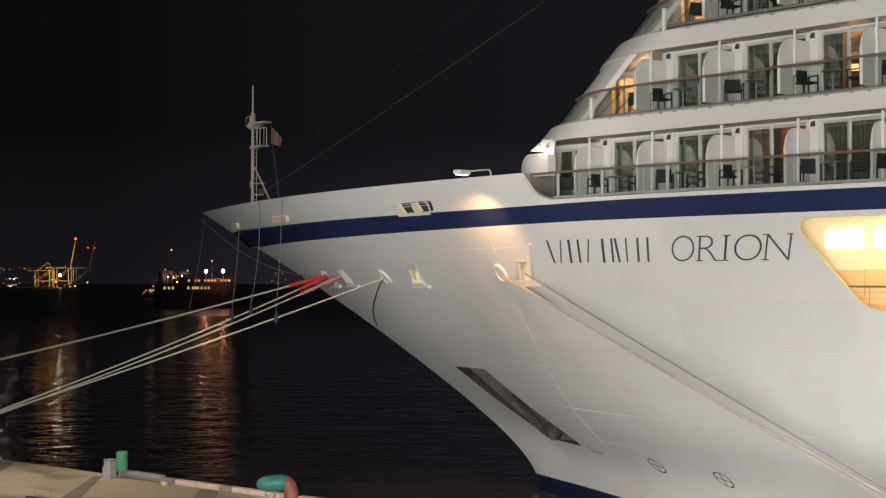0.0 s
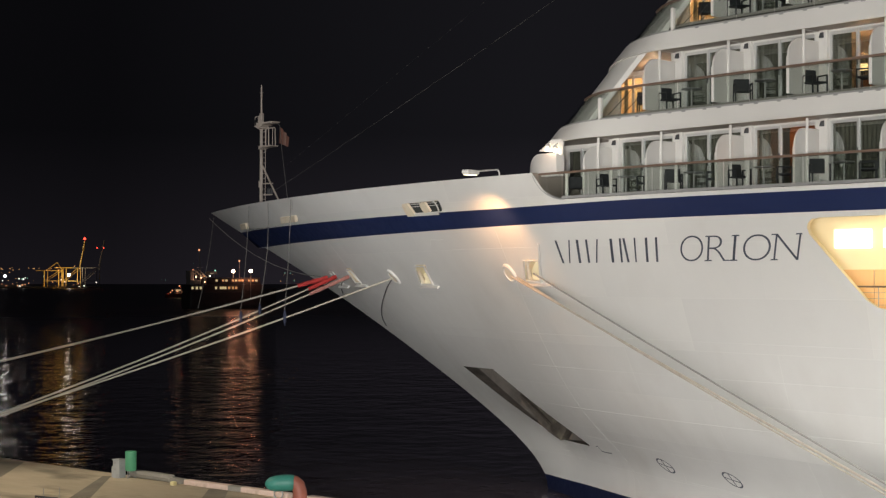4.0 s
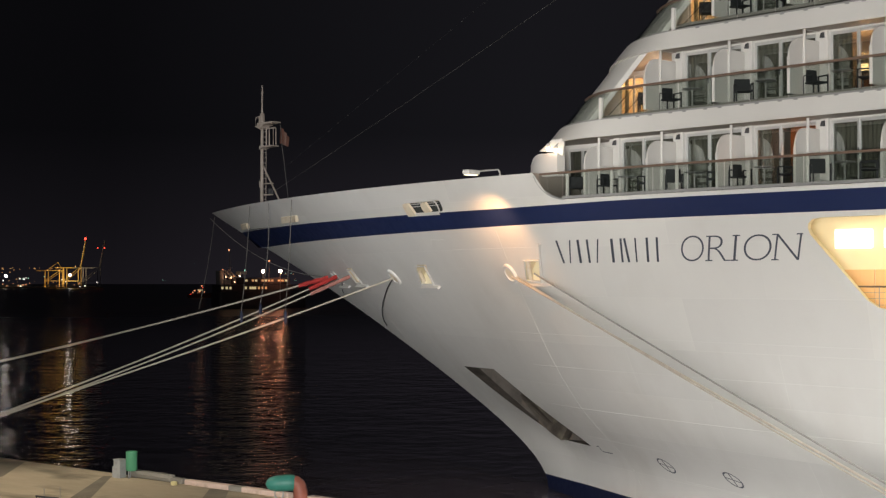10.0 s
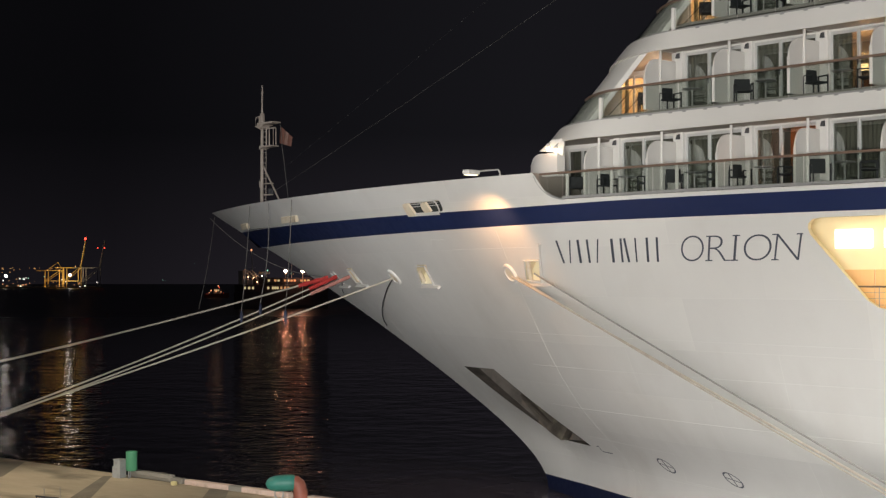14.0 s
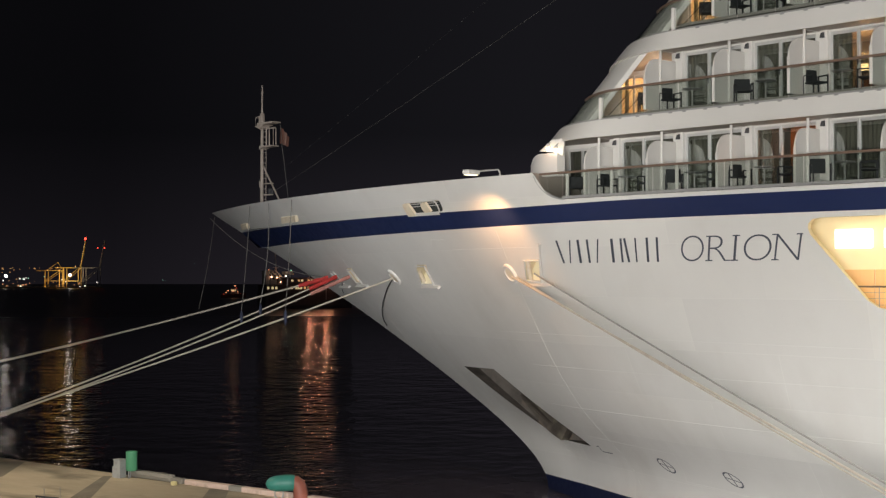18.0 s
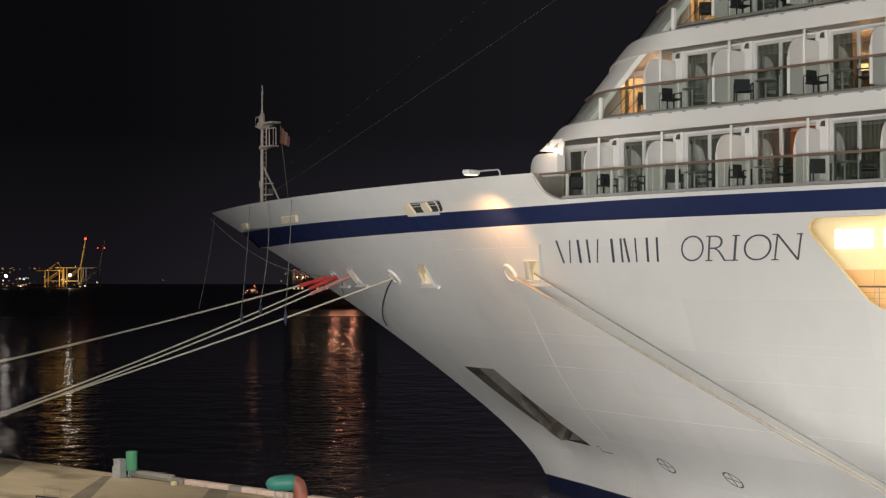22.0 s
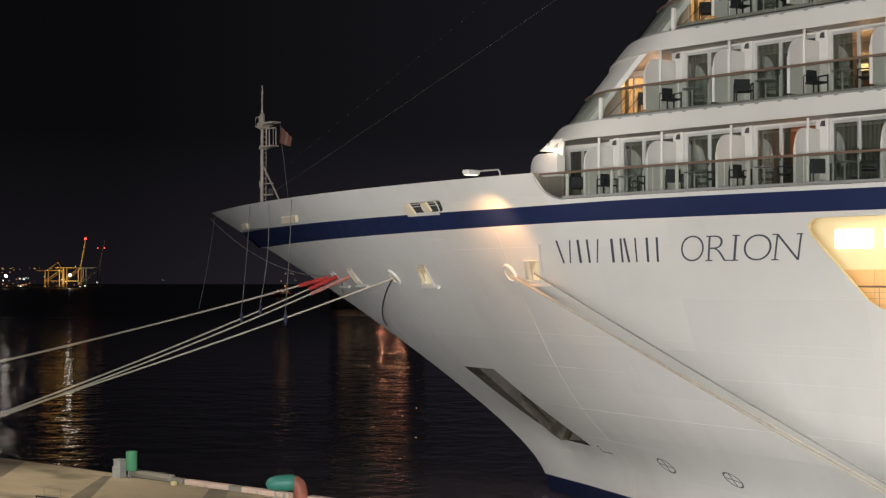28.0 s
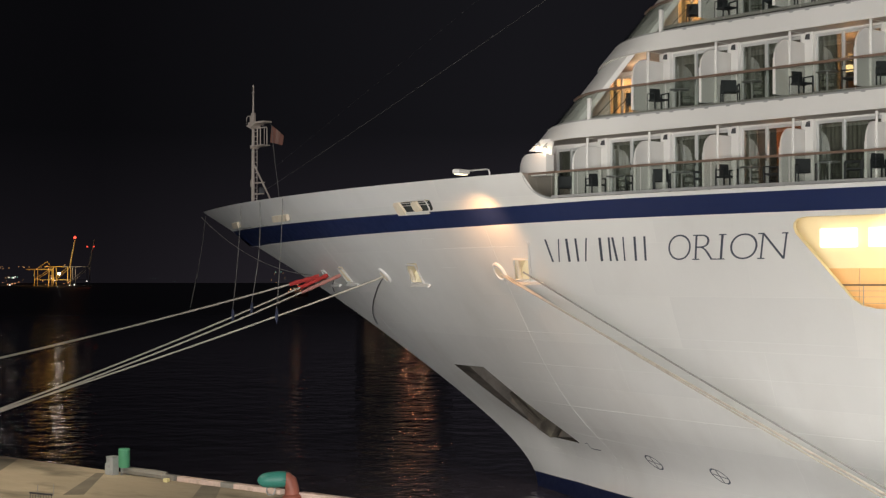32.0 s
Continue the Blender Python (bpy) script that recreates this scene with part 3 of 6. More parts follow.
def bay_meshes():
    out = {}

    def keep(name, bm, mat, smooth=False):
        ob = part(name, bm, mat, smooth=smooth)
        out[name] = ob.data
        bpy.data.objects.remove(ob)

    # divider panel with a rounded outer corner
    bm = bmesh.new()
    r, h, y0, y1 = 0.66, 1.88, RAIL_T + 0.06, WALL_T - 0.01
    prof = [(y1, 0.03), (y1, h), (y0 + r, h)] + [(y0 + r - r * math.sin(radians(a)), h - r + r * math.cos(radians(a))) for a in range(15, 91, 15)] + [(y0, 0.03)]
    a = [bm.verts.new((-0.03, y, z)) for y, z in prof]
    b = [bm.verts.new((0.03, y, z)) for y, z in prof]
    bm.faces.new(a)
    bm.faces.new(b[::-1])
    for i in range(len(prof)):
        bm.faces.new((a[i], b[i], b[(i + 1) % len(prof)], a[(i + 1) % len(prof)]))
    bmesh.ops.recalc_face_normals(bm, faces=bm.faces)
    keep("divider_panel", bm, PANEL)
    bm = bmesh.new()
    rod(bm, (0.07, 0, 0), (0.07, 0, 2.3), 0.05, 10)
    box(bm, (-0.03, 0.05, 2.19), (0.03, WALL_T - 0.01, 2.26), bevel=0.01)
    keep("post", bm, PANEL, True)
    bm = bmesh.new()
    box(bm, (-0.05, y0 - 0.02, 0.03), (0.05, y0 + 0.05, h - r), bevel=0.012)
    keep("divider_edge", bm, PANEL)
    # pier of wall between the doors
    bm = bmesh.new()
    box(bm, (-0.1, WALL_T, 0), (0.44, WALL_T + 0.14, 2.35))
    box(bm, (0.14, WALL_T - 0.16, 0), (0.44, WALL_T, 2.30), bevel=0.02)
    keep("wall_pier", bm, PANEL)
    bm = bmesh.new()
    box(bm, (0.44, WALL_T, 2.14), (2.90, WALL_T + 0.14, 2.35))
    box(bm, (0.44, WALL_T - 0.05, 2.14), (2.90, WALL_T, 2.22), bevel=0.01)
    keep("door_header", bm, PANEL)
    # sliding door frames
    for nm, x0, x1, y in (("fixed_frame", 0.44, 1.50, 0.02), ("sliding_frame", 1.42, 2.90, 0.07)):
        w = 0.085
        bm = bmesh.new()
        box(bm, (x0, WALL_T + y, 0.02), (x0 + w, WALL_T + y + 0.05, 2.14), bevel=0.008)
        box(bm, (x1 - w, WALL_T + y, 0.02), (x1, WALL_T + y + 0.05, 2.14), bevel=0.008)
        box(bm, (x0 + w, WALL_T + y, 2.04), (x1 - w, WALL_T + y + 0.05, 2.14), bevel=0.008)
        box(bm, (x0 + w, WALL_T + y, 0.02), (x1 - w, WALL_T + y + 0.05, 0.14), bevel=0.008)
        keep(nm, bm, FRAME)
    bm = bmesh.new()
    box(bm, (0.525, WALL_T + 0.04, 0.14), (1.415, WALL_T + 0.05, 2.04))
    keep("fixed_pane", bm, PANE)
    bm = bmesh.new()
    box(bm, (1.505, WALL_T + 0.09, 0.14), (2.815, WALL_T + 0.10, 2.04))
    keep("sliding_pane", bm, PANE)
    bm = bmesh.new()
    box(bm, (1.44, WALL_T + 0.0, 0.95), (1.47, WALL_T + 0.07, 1.20), bevel=0.006)
    keep("door_handle", bm, DARKGREY)
    # bulkhead lamp, dark cone with a small shade
    bm = bmesh.new()
    lathe(bm, [(0.08, 0.03), (0.083, 0.05), (0.052, 0.17), (0.042, 0.19), (0.015, 0.20)], 12, Matrix.Translation((0.29, WALL_T - 0.24, 1.92)))
    box(bm, (0.25, WALL_T - 0.18, 1.98), (0.33, WALL_T - 0.15, 2.14))
    keep("wall_lamp", bm, DARKGREY, True)
    # beam under the soffit across the bay
    bm = bmesh.new()
    box(bm, (0.0, WALL_T - 0.30, 2.235), (2.95, WALL_T - 0.17, 2.345), bevel=0.015)
    keep("soffit_trim", bm, PANEL)
    # cabin inside
    bm = bmesh.new()
    box(bm, (-0.08, WALL_T + 0.14, 0), (0.0, 5.2, 2.33))
    box(bm, (2.90, WALL_T + 0.14, 0), (2.96, 5.2, 2.33))
    box(bm, (0.0, 5.2, 0), (2.90, 5.3, 2.33))
    box(bm, (0.0, WALL_T + 0.14, 0.0), (2.90, 5.2, 0.02))
    box(bm, (0.0, WALL_T + 0.14, 2.30), (2.90, 5.2, 2.33))
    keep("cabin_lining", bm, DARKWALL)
    for nm, x0, x1, mat in (("curtain", 0.5, 1.05, CURTAIN), ("half_curtain", 0.03, 1.2, CURTAIN), ("drawn_curtain", 0.47, 2.87, CURTAIN)):
        bm = bmesh.new()
        n = int((x1 - x0) / 0.035)
        pts = [(x0 + i * 0.035, WALL_T + 0.21 + 0.03 * math.sin(i * 1.35) + 0.012 * math.sin(i * 0.7)) for i in range(n)]
        strip(bm, pts, 0.05, 2.22, 0.012)
        keep(nm, bm, mat, True)
    bm = bmesh.new()
    box(bm, (1.6, 3.4, 0.0), (2.5, 5.0, 0.55), bevel=0.05)
    box(bm, (1.5, 5.02, 0.0), (2.6, 5.15, 1.25), bevel=0.03)
    keep("bed", bm, CABINWALL)
    return out


BAYM = bay_meshes()


def bay_pose(k, n):
    p = st(BAY * n, 0, FLOORS[k] + 0.06)
    return pose(p.x, p.y, p.z, rz=LEAN)


def divider_fit(n):
    """On the lowest deck the rail follows the hull, so the dividers end just inside it."""
    p = st(BAY * n, RAIL_T)
    rail = RAIL_T + hull_y(p.x, 13.2) + 0.07 - p.y
    f = min(1.0, (WALL_T - rail - 0.16) / (WALL_T - RAIL_T - 0.06))
    return Matrix.Translation((0, WALL_T * (1 - f), 0)) @ Matrix.Diagonal((1, f, 1, 1))


for k, first in ((0, 0), (1, 1), (2, 2)):
    for n in range(first, 7):
        m = bay_pose(k, n)
        dv = shared("divider", BAYM["divider_panel"], ship, m @ divider_fit(n) if k == 0 else m)
        shared("post", BAYM["post"], dv)
        shared("edge_trim", BAYM["divider_edge"], dv)
        w = shared("wall_pier", BAYM["wall_pier"], ship, m)
        tagged(shared("wall_lamp", BAYM["wall_lamp"], w), "black conical bulkhead lamp")
        shared("door_header", BAYM["door_header"], ship, m)
        shared("soffit_trim", BAYM["soffit_trim"], ship, m)
        d = tagged(shared("balcony_door", BAYM["fixed_frame"], ship, m), "grey framed sliding glass balcony door")
        shared("sliding_frame", BAYM["sliding_frame"], d)
        shared("pane", BAYM["fixed_pane"], d)
        shared("pane", BAYM["sliding_pane"], d)
        shared("door_handle", BAYM["door_handle"], d)
        c = shared("cabin", BAYM["cabin_lining"], ship, m)
        shared("bed", BAYM["bed"], c)
        if (k, n) == (1, 3):
            tagged(shared("curtain", BAYM["half_curtain"], c), "dark curtain drawn halfway")
        elif (k, n) == (0, 2):
            tagged(shared("curtain", BAYM["curtain"], c), "dark curtain drawn aside")
            bm = bmesh.new()
            box(bm, (1.0, 2.2, 0.03), (2.88, 2.26, 2.29))
            part("wood_panel", bm, WARMWOOD, c, "red-brown wooden panel")
        else:
            shared("curtain", BAYM["drawn_curtain"], c)


# thin balcony decking laid on each slab
for k in (1, 2):
    bm = bmesh.new()
    slab(bm, outline(FLOORS[k], 0.3), FLOORS[k] - 0.042, FLOORS[k] + 0.058)
    part("decking", bm, DECKING, ship, "grey balcony decking")


# cabin lamps that are on
def cabin_lamp(k, n, p, power):
    m = bay_pose(k, n)
    q = m @ Vector(p)
    t = thing("table_lamp", "lit table lamp with a cream cylinder shade", "lamp", Matrix.Translation(q))
    bm = bmesh.new()
    lathe(bm, [(0.13, 0.30), (0.135, 0.31), (0.115, 0.52), (0.11, 0.52)], 16)
    part("shade", bm, G_WARM, t, smooth=True)
    bm = bmesh.new()
    lathe(bm, [(0.09, -0.02), (0.08, 0.01), (0.02, 0.03), (0.015, 0.34)], 12)
    part("lamp_base", bm, DARKGREY, t, smooth=True)
    lamp("cabin_light", "POINT", Matrix.Translation(q + Vector((0, 0, 0.8))), power, (1.0, 0.50, 0.20), 0.15)
    tb = thing("side_table", "small dark wooden bedside table", "table", Matrix.Translation(q - Vector((0, 0, 0.62))))
    bm = bmesh.new()
    box(bm, (-0.25, -0.22, 0.0), (0.25, 0.22, 0.58), bevel=0.02)
    part("carcass", bm, WARMWOOD, tb)
    bm = bmesh.new()
    box(bm, (-0.27, -0.24, 0.582), (0.27, 0.24, 0.60), bevel=0.005)
    part("tabletop", bm, WARMWOOD, tb)


cabin_lamp(1, 3, (1.05, 2.0, 0.62), 65)
q = bay_pose(0, 2) @ Vector((1.6, 1.6, 1.4))
lamp("cabin_light", "POINT", Matrix.Translation(q), 20, (1.0, 0.46, 0.22), 0.1)

# ---- forward-facing end cabins, one per deck, with the lit doors


def end_cabin(k, first, d0, d1, top, lit, deep=3.45):
    """The forward terrace of a deck: a wall set back, with a door between d0 and d1, and the side of the first cabin."""
    base = st(0, 0, FLOORS[k] + 0.06)
    m = pose(base.x, base.y, base.z, rz=LEAN)
    aft = BAY * first - 0.1
    bm = bmesh.new()
    if k:
        prism(bm, [(d0 - 1.9, 0), (d0, 0), (d0, 2.33), (d0 - 0.02, 2.33)], deep, deep + 0.12)
    else:
        box(bm, (d0 - 0.5, deep, 0), (d0, deep + 0.12, 2.33))
    box(bm, (d1, deep, 0), (aft + 0.05, deep + 0.12, 2.33))
    box(bm, (d0, deep, top), (d1, deep + 0.12, 2.33))
    w = part("terrace_wall", bm, PANEL, ship)
    w.matrix_basis = m
    bm = bmesh.new()
    box(bm, (aft - 0.06, WALL_T + 0.0, 0), (aft + 0.02, deep + 0.0, 2.33))
    w = part("side_wall", bm, PANEL, ship)
    w.matrix_basis = m
    mid_x = (d0 + d1) / 2
    d = None
    for x0, x1 in ((d0, mid_x + 0.04), (mid_x - 0.04, d1)):
        bm = bmesh.new()
        yy = deep + (0.02 if x0 == d0 else 0.065)
        for a, b in (((x0, yy, 0), (x0 + 0.08, yy + 0.04, top)), ((x1 - 0.08, yy, 0), (x1, yy + 0.04, top)), ((x0 + 0.08, yy, top - 0.1), (x1 - 0.08, yy + 0.04, top)), ((x0 + 0.08, yy, 0), (x1 - 0.08, yy + 0.04, 0.1))):
            box(bm, a, b)
        if d is None:
            d = part("balcony_door", bm, FRAME, ship, "grey framed sliding glass balcony door")
            d.matrix_basis = m
        else:
            part("sliding_frame", bm, FRAME, d)
        bm = bmesh.new()
        box(bm, (x0 + 0.08, yy + 0.015, 0.1), (x1 - 0.08, yy + 0.025, top - 0.1))
        part("pane", bm, PANE, d)
    bm = bmesh.new()
    y0, y1 = deep + 0.12, deep + 2.6
    box(bm, (d0 - 0.3, y1, 0), (d1 + 0.9, y1 + 0.1, 2.33))
    box(bm, (d0 - 0.38, y0, 0), (d0 - 0.3, y1, 2.33))
    box(bm, (d1 + 0.9, y0, 0), (d1 + 1.0, y1, 2.33))
    box(bm, (d0 - 0.3, y0, 2.3), (d1 + 0.9, y1, 2.33))
    box(bm, (d0 - 0.3, y0, 0.0), (d1 + 0.9, y1, 0.02))
    # unlit cabins get the wall colour with the shade painted in
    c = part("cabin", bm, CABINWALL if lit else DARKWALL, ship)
    c.matrix_basis = m
    for x0, n in ((d0 + 0.06, 7),) if lit else ((d0 + 0.06, int((d1 - d0 - 0.1) / 0.03)),):
        bm = bmesh.new()
        strip(bm, [(x0 + 0.03 * i, y0 + 0.12 + 0.03 * math.sin(i * 1.4)) for i in range(n)], 0.04, 2.2, 0.012)
        part("curtain", bm, CURTAIN, c, smooth=True)
    if lit:
        lamp("cabin_light", "POINT", Matrix.Translation(m @ Vector((mid_x + 0.3, deep + 1.3, 1.95))), lit, (1.0, 0.55, 0.25), 0.15)


end_cabin(0, 0, -2.9, -1.5, 2.05, 0, 1.6)
end_cabin(1, 1, -1.85, -0.45, 2.05, 170)
end_cabin(2, 2, 1.6, 3.0, 2.05, 170)

# ---- glass balustrades


def rail_path(k, z):
    if k == 0:
        return [(x, hull_y(x, 13.2) + 0.07) for x in (-0.9, 0.4, 1.9, 3.4, 4.9, 6.4, 7.9, 9.4, 10.9, 12.4, 13.9, 15.4, 17, 19)]
    pts = outline(z, 0.06, half=True)
    aft = [st(s, RAIL_T + 0.06) for s in [front_at(z) + 0.06] + list(np.arange(math.ceil(front_at(FLOORS[k]) + 1.2), 18, 1.5))]
    return [pts[i] for i in range(22, 12, -2)][:-1] + [(p.x, p.y) for p in aft]


def lean_band(bm, lower, upper, z0, z1, t):
    """A thin band between two plan paths at two heights."""
    rows = []
    for (ax, ay), (bx, by) in zip(lower, upper):
        rows.append([bm.verts.new(p) for p in ((ax, ay, z0), (bx, by, z1), (bx + t * 0.3, by + t, z1), (ax + t * 0.3, ay + t, z0))])
    for p, q in zip(rows, rows[1:]):
        for i in range(4):
            bm.faces.new((p[i], q[i], q[(i + 1) % 4], p[(i + 1) % 4]))
    bm.faces.new(rows[0][::-1])
    bm.faces.new(rows[-1])
    bmesh.ops.recalc_face_normals(bm, faces=bm.faces)


def balustrade(k):
    z = FLOORS[k] + (0.06 if k == 0 else -0.03) - DROP[k]
    rise = 0.90 if k == 0 else 0.95 + DROP[k]
    low, high = rail_path(k, z), rail_path(k, z + rise)
    cap = [(x, hull_y(x, 13.2) + 0.07) for x in (-2.12, -1.6)] + high if k == 0 else high
    fine = []
    for (ax, ay), (bx, by) in zip(cap, cap[1:]):
        fine += [(ax + (bx - ax) * j / 3, ay + (by - ay) * j / 3) for j in range(3)]
    fine = [(x + (0.04 if k and i < 18 else 0.0), y - 0.075) for i, (x, y) in enumerate(fine)]
    bm = bmesh.new()
    strip(bm, fine, z + rise - 0.015, z + rise + 0.06, 0.13)
    part("handrail", bm, TEAK, ship, "varnished brown handrail")
    bm = bmesh.new()
    strip(bm, [(x, y - 0.06) for x, y in low], z - 0.05, z + 0.05, 0.10)
    part("base_channel", bm, GREYM, ship)
    for i in range(len(low) - 1):
        f = 0.012
        lo2 = [(low[i][0] + (low[i + 1][0] - low[i][0]) * q, low[i][1] + (low[i + 1][1] - low[i][1]) * q) for q in (f, 1 - f)]
        hi2 = [(high[i][0] + (high[i + 1][0] - high[i][0]) * q, high[i][1] + (high[i + 1][1] - high[i][1]) * q) for q in (f, 1 - f)]
        bm = bmesh.new()
        lean_band(bm, lo2, hi2, z + 0.04, z + rise, 0.014)
        p = part("rail_pane", bm, RAILPANE, ship)
        p.visible_shadow = False
        for q in (0.2, 0.8):
            cx, cy = low[i][0] + (low[i + 1][0] - low[i][0]) * q, low[i][1] + (low[i + 1][1] - low[i][1]) * q
            bm = bmesh.new()
            box(bm, (cx - 0.075, cy - 0.076, z - 0.052), (cx + 0.075, cy - 0.062, z + 0.03), bevel=0.006)
            part("clamp", bm, GREYM, p)


for k in (0, 1, 2):
    balustrade(k)

for x in (-0.75, 1.45, 4.4, 7.3, 10.2, 13.1, 16.0):
    bm = bmesh.new()
    y = hull_y(x, 13.2) + 0.13
    box(bm, (x - 0.06, y, 13.16), (x + 0.06, y + 0.06, 14.1), bevel=0.012)
    part("rail_post", bm, PANEL, ship, "slim white rail post")

# glazed scoop panel where the lowest balcony meets the bulwark
bm = bmesh.new()
xs = np.linspace(-2.12, -0.9, 14)
lowv = [bm.verts.new((x, hull_y(x, 13.4) + 0.09, sheer(x))) for x in xs]
upv = [bm.verts.new((x, hull_y(x, 13.4) + 0.09, 14.12)) for x in xs]
for i in range(13):
    bm.faces.new((lowv[i], lowv[i + 1], upv[i + 1], upv[i]))
part("scoop_pane", bm, RAILPANE, ship).visible_shadow = False
bm = bmesh.new()
tube(bm, [(x, hull_y(x, sheer(x)) + 0.04, sheer(x) + 0.02) for x in np.linspace(-2.14, -0.8, 24)], 0.05, 8)
part("scoop_trim", bm, GREYM, ship, smooth=True)

# slim rods and mullions behind the sloping front glass
for k in (1, 2):
    z0, z1 = FLOORS[k] - 0.02 - DROP[k], FLOORS[k + 1] - 0.64
    a, b = outline(z0, 0.4, half=True), outline(z1, 0.4, half=True)
    for i in (13, 15):
        (ax, ay), (bx, by) = a[i], b[i - 1]
        bm = bmesh.new()
        rod(bm, (ax, ay, z0), (ax + (bx - ax) * 0.45, ay + (by - ay) * 0.45, z0 + (z1 - z0) * 0.45), 0.014, 8)
        part("stay_rod", bm, DARKGREY, ship)
    bm = bmesh.new()
    c = outline(z0, 0.14, half=True)[14]
    box(bm, (c[0] - 0.06, c[1] - 0.08, z0), (c[0] + 0.06, c[1] + 0.08, z0 + 0.80), bevel=0.02)
    part("mullion", bm, PANEL, ship)

# rounded wing plate at the end of the bulwark, below the corner lamps
bm = bmesh.new()
cols = []
for x in np.linspace(-3.4, -1.3, 18):
    top = 14.2 + 0.73 * math.sqrt(max(0.0, 1 - ((x + 2.3) / 1.1) ** 2)) if x < -2.3 else 14.93 - 0.03 * (x + 2.3)
    y = -0.72 + 0.26 * (x + 1.3) ** 2
    cols.append([bm.verts.new(p) for p in ((x, y, 14.05), (x, y, (14.05 + top) / 2), (x, y, top), (x + 0.1, y + 0.36, top - 0.05), (x + 0.1, y + 0.36, 14.05))])
for p, q in zip(cols, cols[1:]):
    for i in range(5):
        bm.faces.new((p[i], q[i], q[(i + 1) % 5], p[(i + 1) % 5]))
bm.faces.new(cols[0])
bm.faces.new(cols[-1][::-1])
bmesh.ops.recalc_face_normals(bm, faces=bm.faces)
part("wing_plate", bm, PANEL, ship, "rounded white wing plate", smooth=True)
bm = bmesh.new()
rod(bm, (-1.32, -0.55, 14.05), (-1.32, -0.4, 15.48), 0.06, 8)
part("corner_pillar", bm, PANEL, ship)

# twin lamps on short arms under the front overhang
for dx, dy, dz in ((-1.66, -0.80, 15.10), (-1.30, -0.80, 15.02)):
    bm = bmesh.new()
    lathe(bm, [(0.03, 0.17), (0.07, 0.14), (0.10, 0.06), (0.09, 0.05)], 14, Matrix.Translation((dx, dy, dz)))
    rod(bm, (dx, dy, dz + 0.15), (dx - 0.1, -0.2, 15.47), 0.025, 8)
    h = part("overhang_lamp", bm, PANEL, ship, "bright round lamp under the overhang", smooth=True)
    bm = bmesh.new()
    bmesh.ops.create_icosphere(bm, subdivisions=2, radius=0.075, matrix=Matrix.Translation((dx, dy, dz - 0.04)))
    part("bulb", bm, G_WHITE, h)
bm = bmesh.new()
prism(bm, [(-2.2, 15.02), (-1.62, 15.42), (-1.06, 15.42), (-1.12, 14.80), (-1.5, 14.94)], -0.60, -0.52)
part("overhang_bracket", bm, PANEL, ship, "cream bracket behind the overhang lamps")
lamp("overhang_light", "POINT", Matrix.Translation((-1.75, -1.1, 14.92)), 3.0, (1.0, 0.44, 0.20), 0.12)

# small round soffit lamps over the forward terraces
for k, s0 in ((1, 0.9), (2, 4.0)):
    q = st(s0, 2.3, FLOORS[k + 1] - 0.645)
    bm = bmesh.new()
    lathe(bm, [(0.022, 0.0), (0.022, -0.01), (0.018, -0.012), (0.01, -0.014)], 14, Matrix.Translation(q))
    part("soffit_lamp", bm, G_WARM, ship, "small round warm soffit lamp", smooth=True)
    lamp("terrace_light", "POINT", Matrix.Translation(q - Vector((0, 0, 0.25))), 45, (1.0, 0.66, 0.40), 0.08)

# ---- name on the bow: built-in letters for the second word, plain bars for the first
NAME_Z0, NAME_H = 10.79, 0.87


def wrap(me, x0, z0, out=0.012):
    """Lay a flat drawing (x along, y up) on the plating."""
    for v in me.vertices:
        x, z = x0 + v.co.x, z0 + v.co.y
        p, n = hull_at(x, z, out)
        v.co = p


def word_mesh(text, height, width, lean=0.29):
    cu = bpy.data.curves.new("letter", "FONT")
    cu.body, cu.size, cu.shear, cu.resolution_u = text, 1.0, 0.0, 6
    cu.offset = -0.024
    ob = new("letter", cu)
    dg = bpy.context.evaluated_depsgraph_get()
    me = bpy.data.meshes.new_from_object(ob.evaluated_get(dg))
    bpy.data.objects.remove(ob)
    bm = bmesh.new()
    bm.from_mesh(me)
    bmesh.ops.triangulate(bm, faces=bm.faces)
    x0, x1 = min(v.co.x for v in bm.verts), max(v.co.x for v in bm.verts)
    y0, y1 = min(v.co.y for v in bm.verts), max(v.co.y for v in bm.verts)
    for v in bm.verts:
        y = (v.co.y - y0) / (y1 - y0) * height
        v.co = Vector(((v.co.x - x0) / (x1 - x0) * width + y * lean, y, 0))
    bmesh.ops.subdivide_edges(bm, edges=[e for e in bm.edges if e.calc_length() > 0.3], cuts=2)
    bmesh.ops.triangulate(bm, faces=bm.faces)
    return bm


sign = part("ship_name", word_mesh("O", 0.88, 1.0), LETTER, ship, "navy painted ship name")
wrap(sign.data, 4.12, NAME_Z0)
for ch, x, w in (("R", 5.30, 0.80), ("I", 6.38, 0.10), ("O", 6.78, 1.10), ("N", 8.02, 0.96)):
    o = part("letter", word_mesh(ch, 0.86, w), LETTER, sign)
    wrap(o.data, x, NAME_Z0)
for x, z, w in ((5.19, 0.0, 0.34), (5.98, 0.0, 0.30), (6.26, 0.0, 0.34), (6.51, 0.82, 0.34), (7.90, 0.0, 0.32), (8.08, 0.82, 0.26), (9.0, 0.82, 0.27), (5.42, 0.82, 0.2)):
    bm = bmesh.new()
    vs = [bm.verts.new(p) for p in ((0, 0, 0), (w, 0, 0), (w - 0.03, 0.04, 0), (0.03, 0.04, 0))]
    bm.faces.new(vs)
    o = part("serif", bm, LETTER, sign)
    wrap(o.data, x, NAME_Z0 + z)
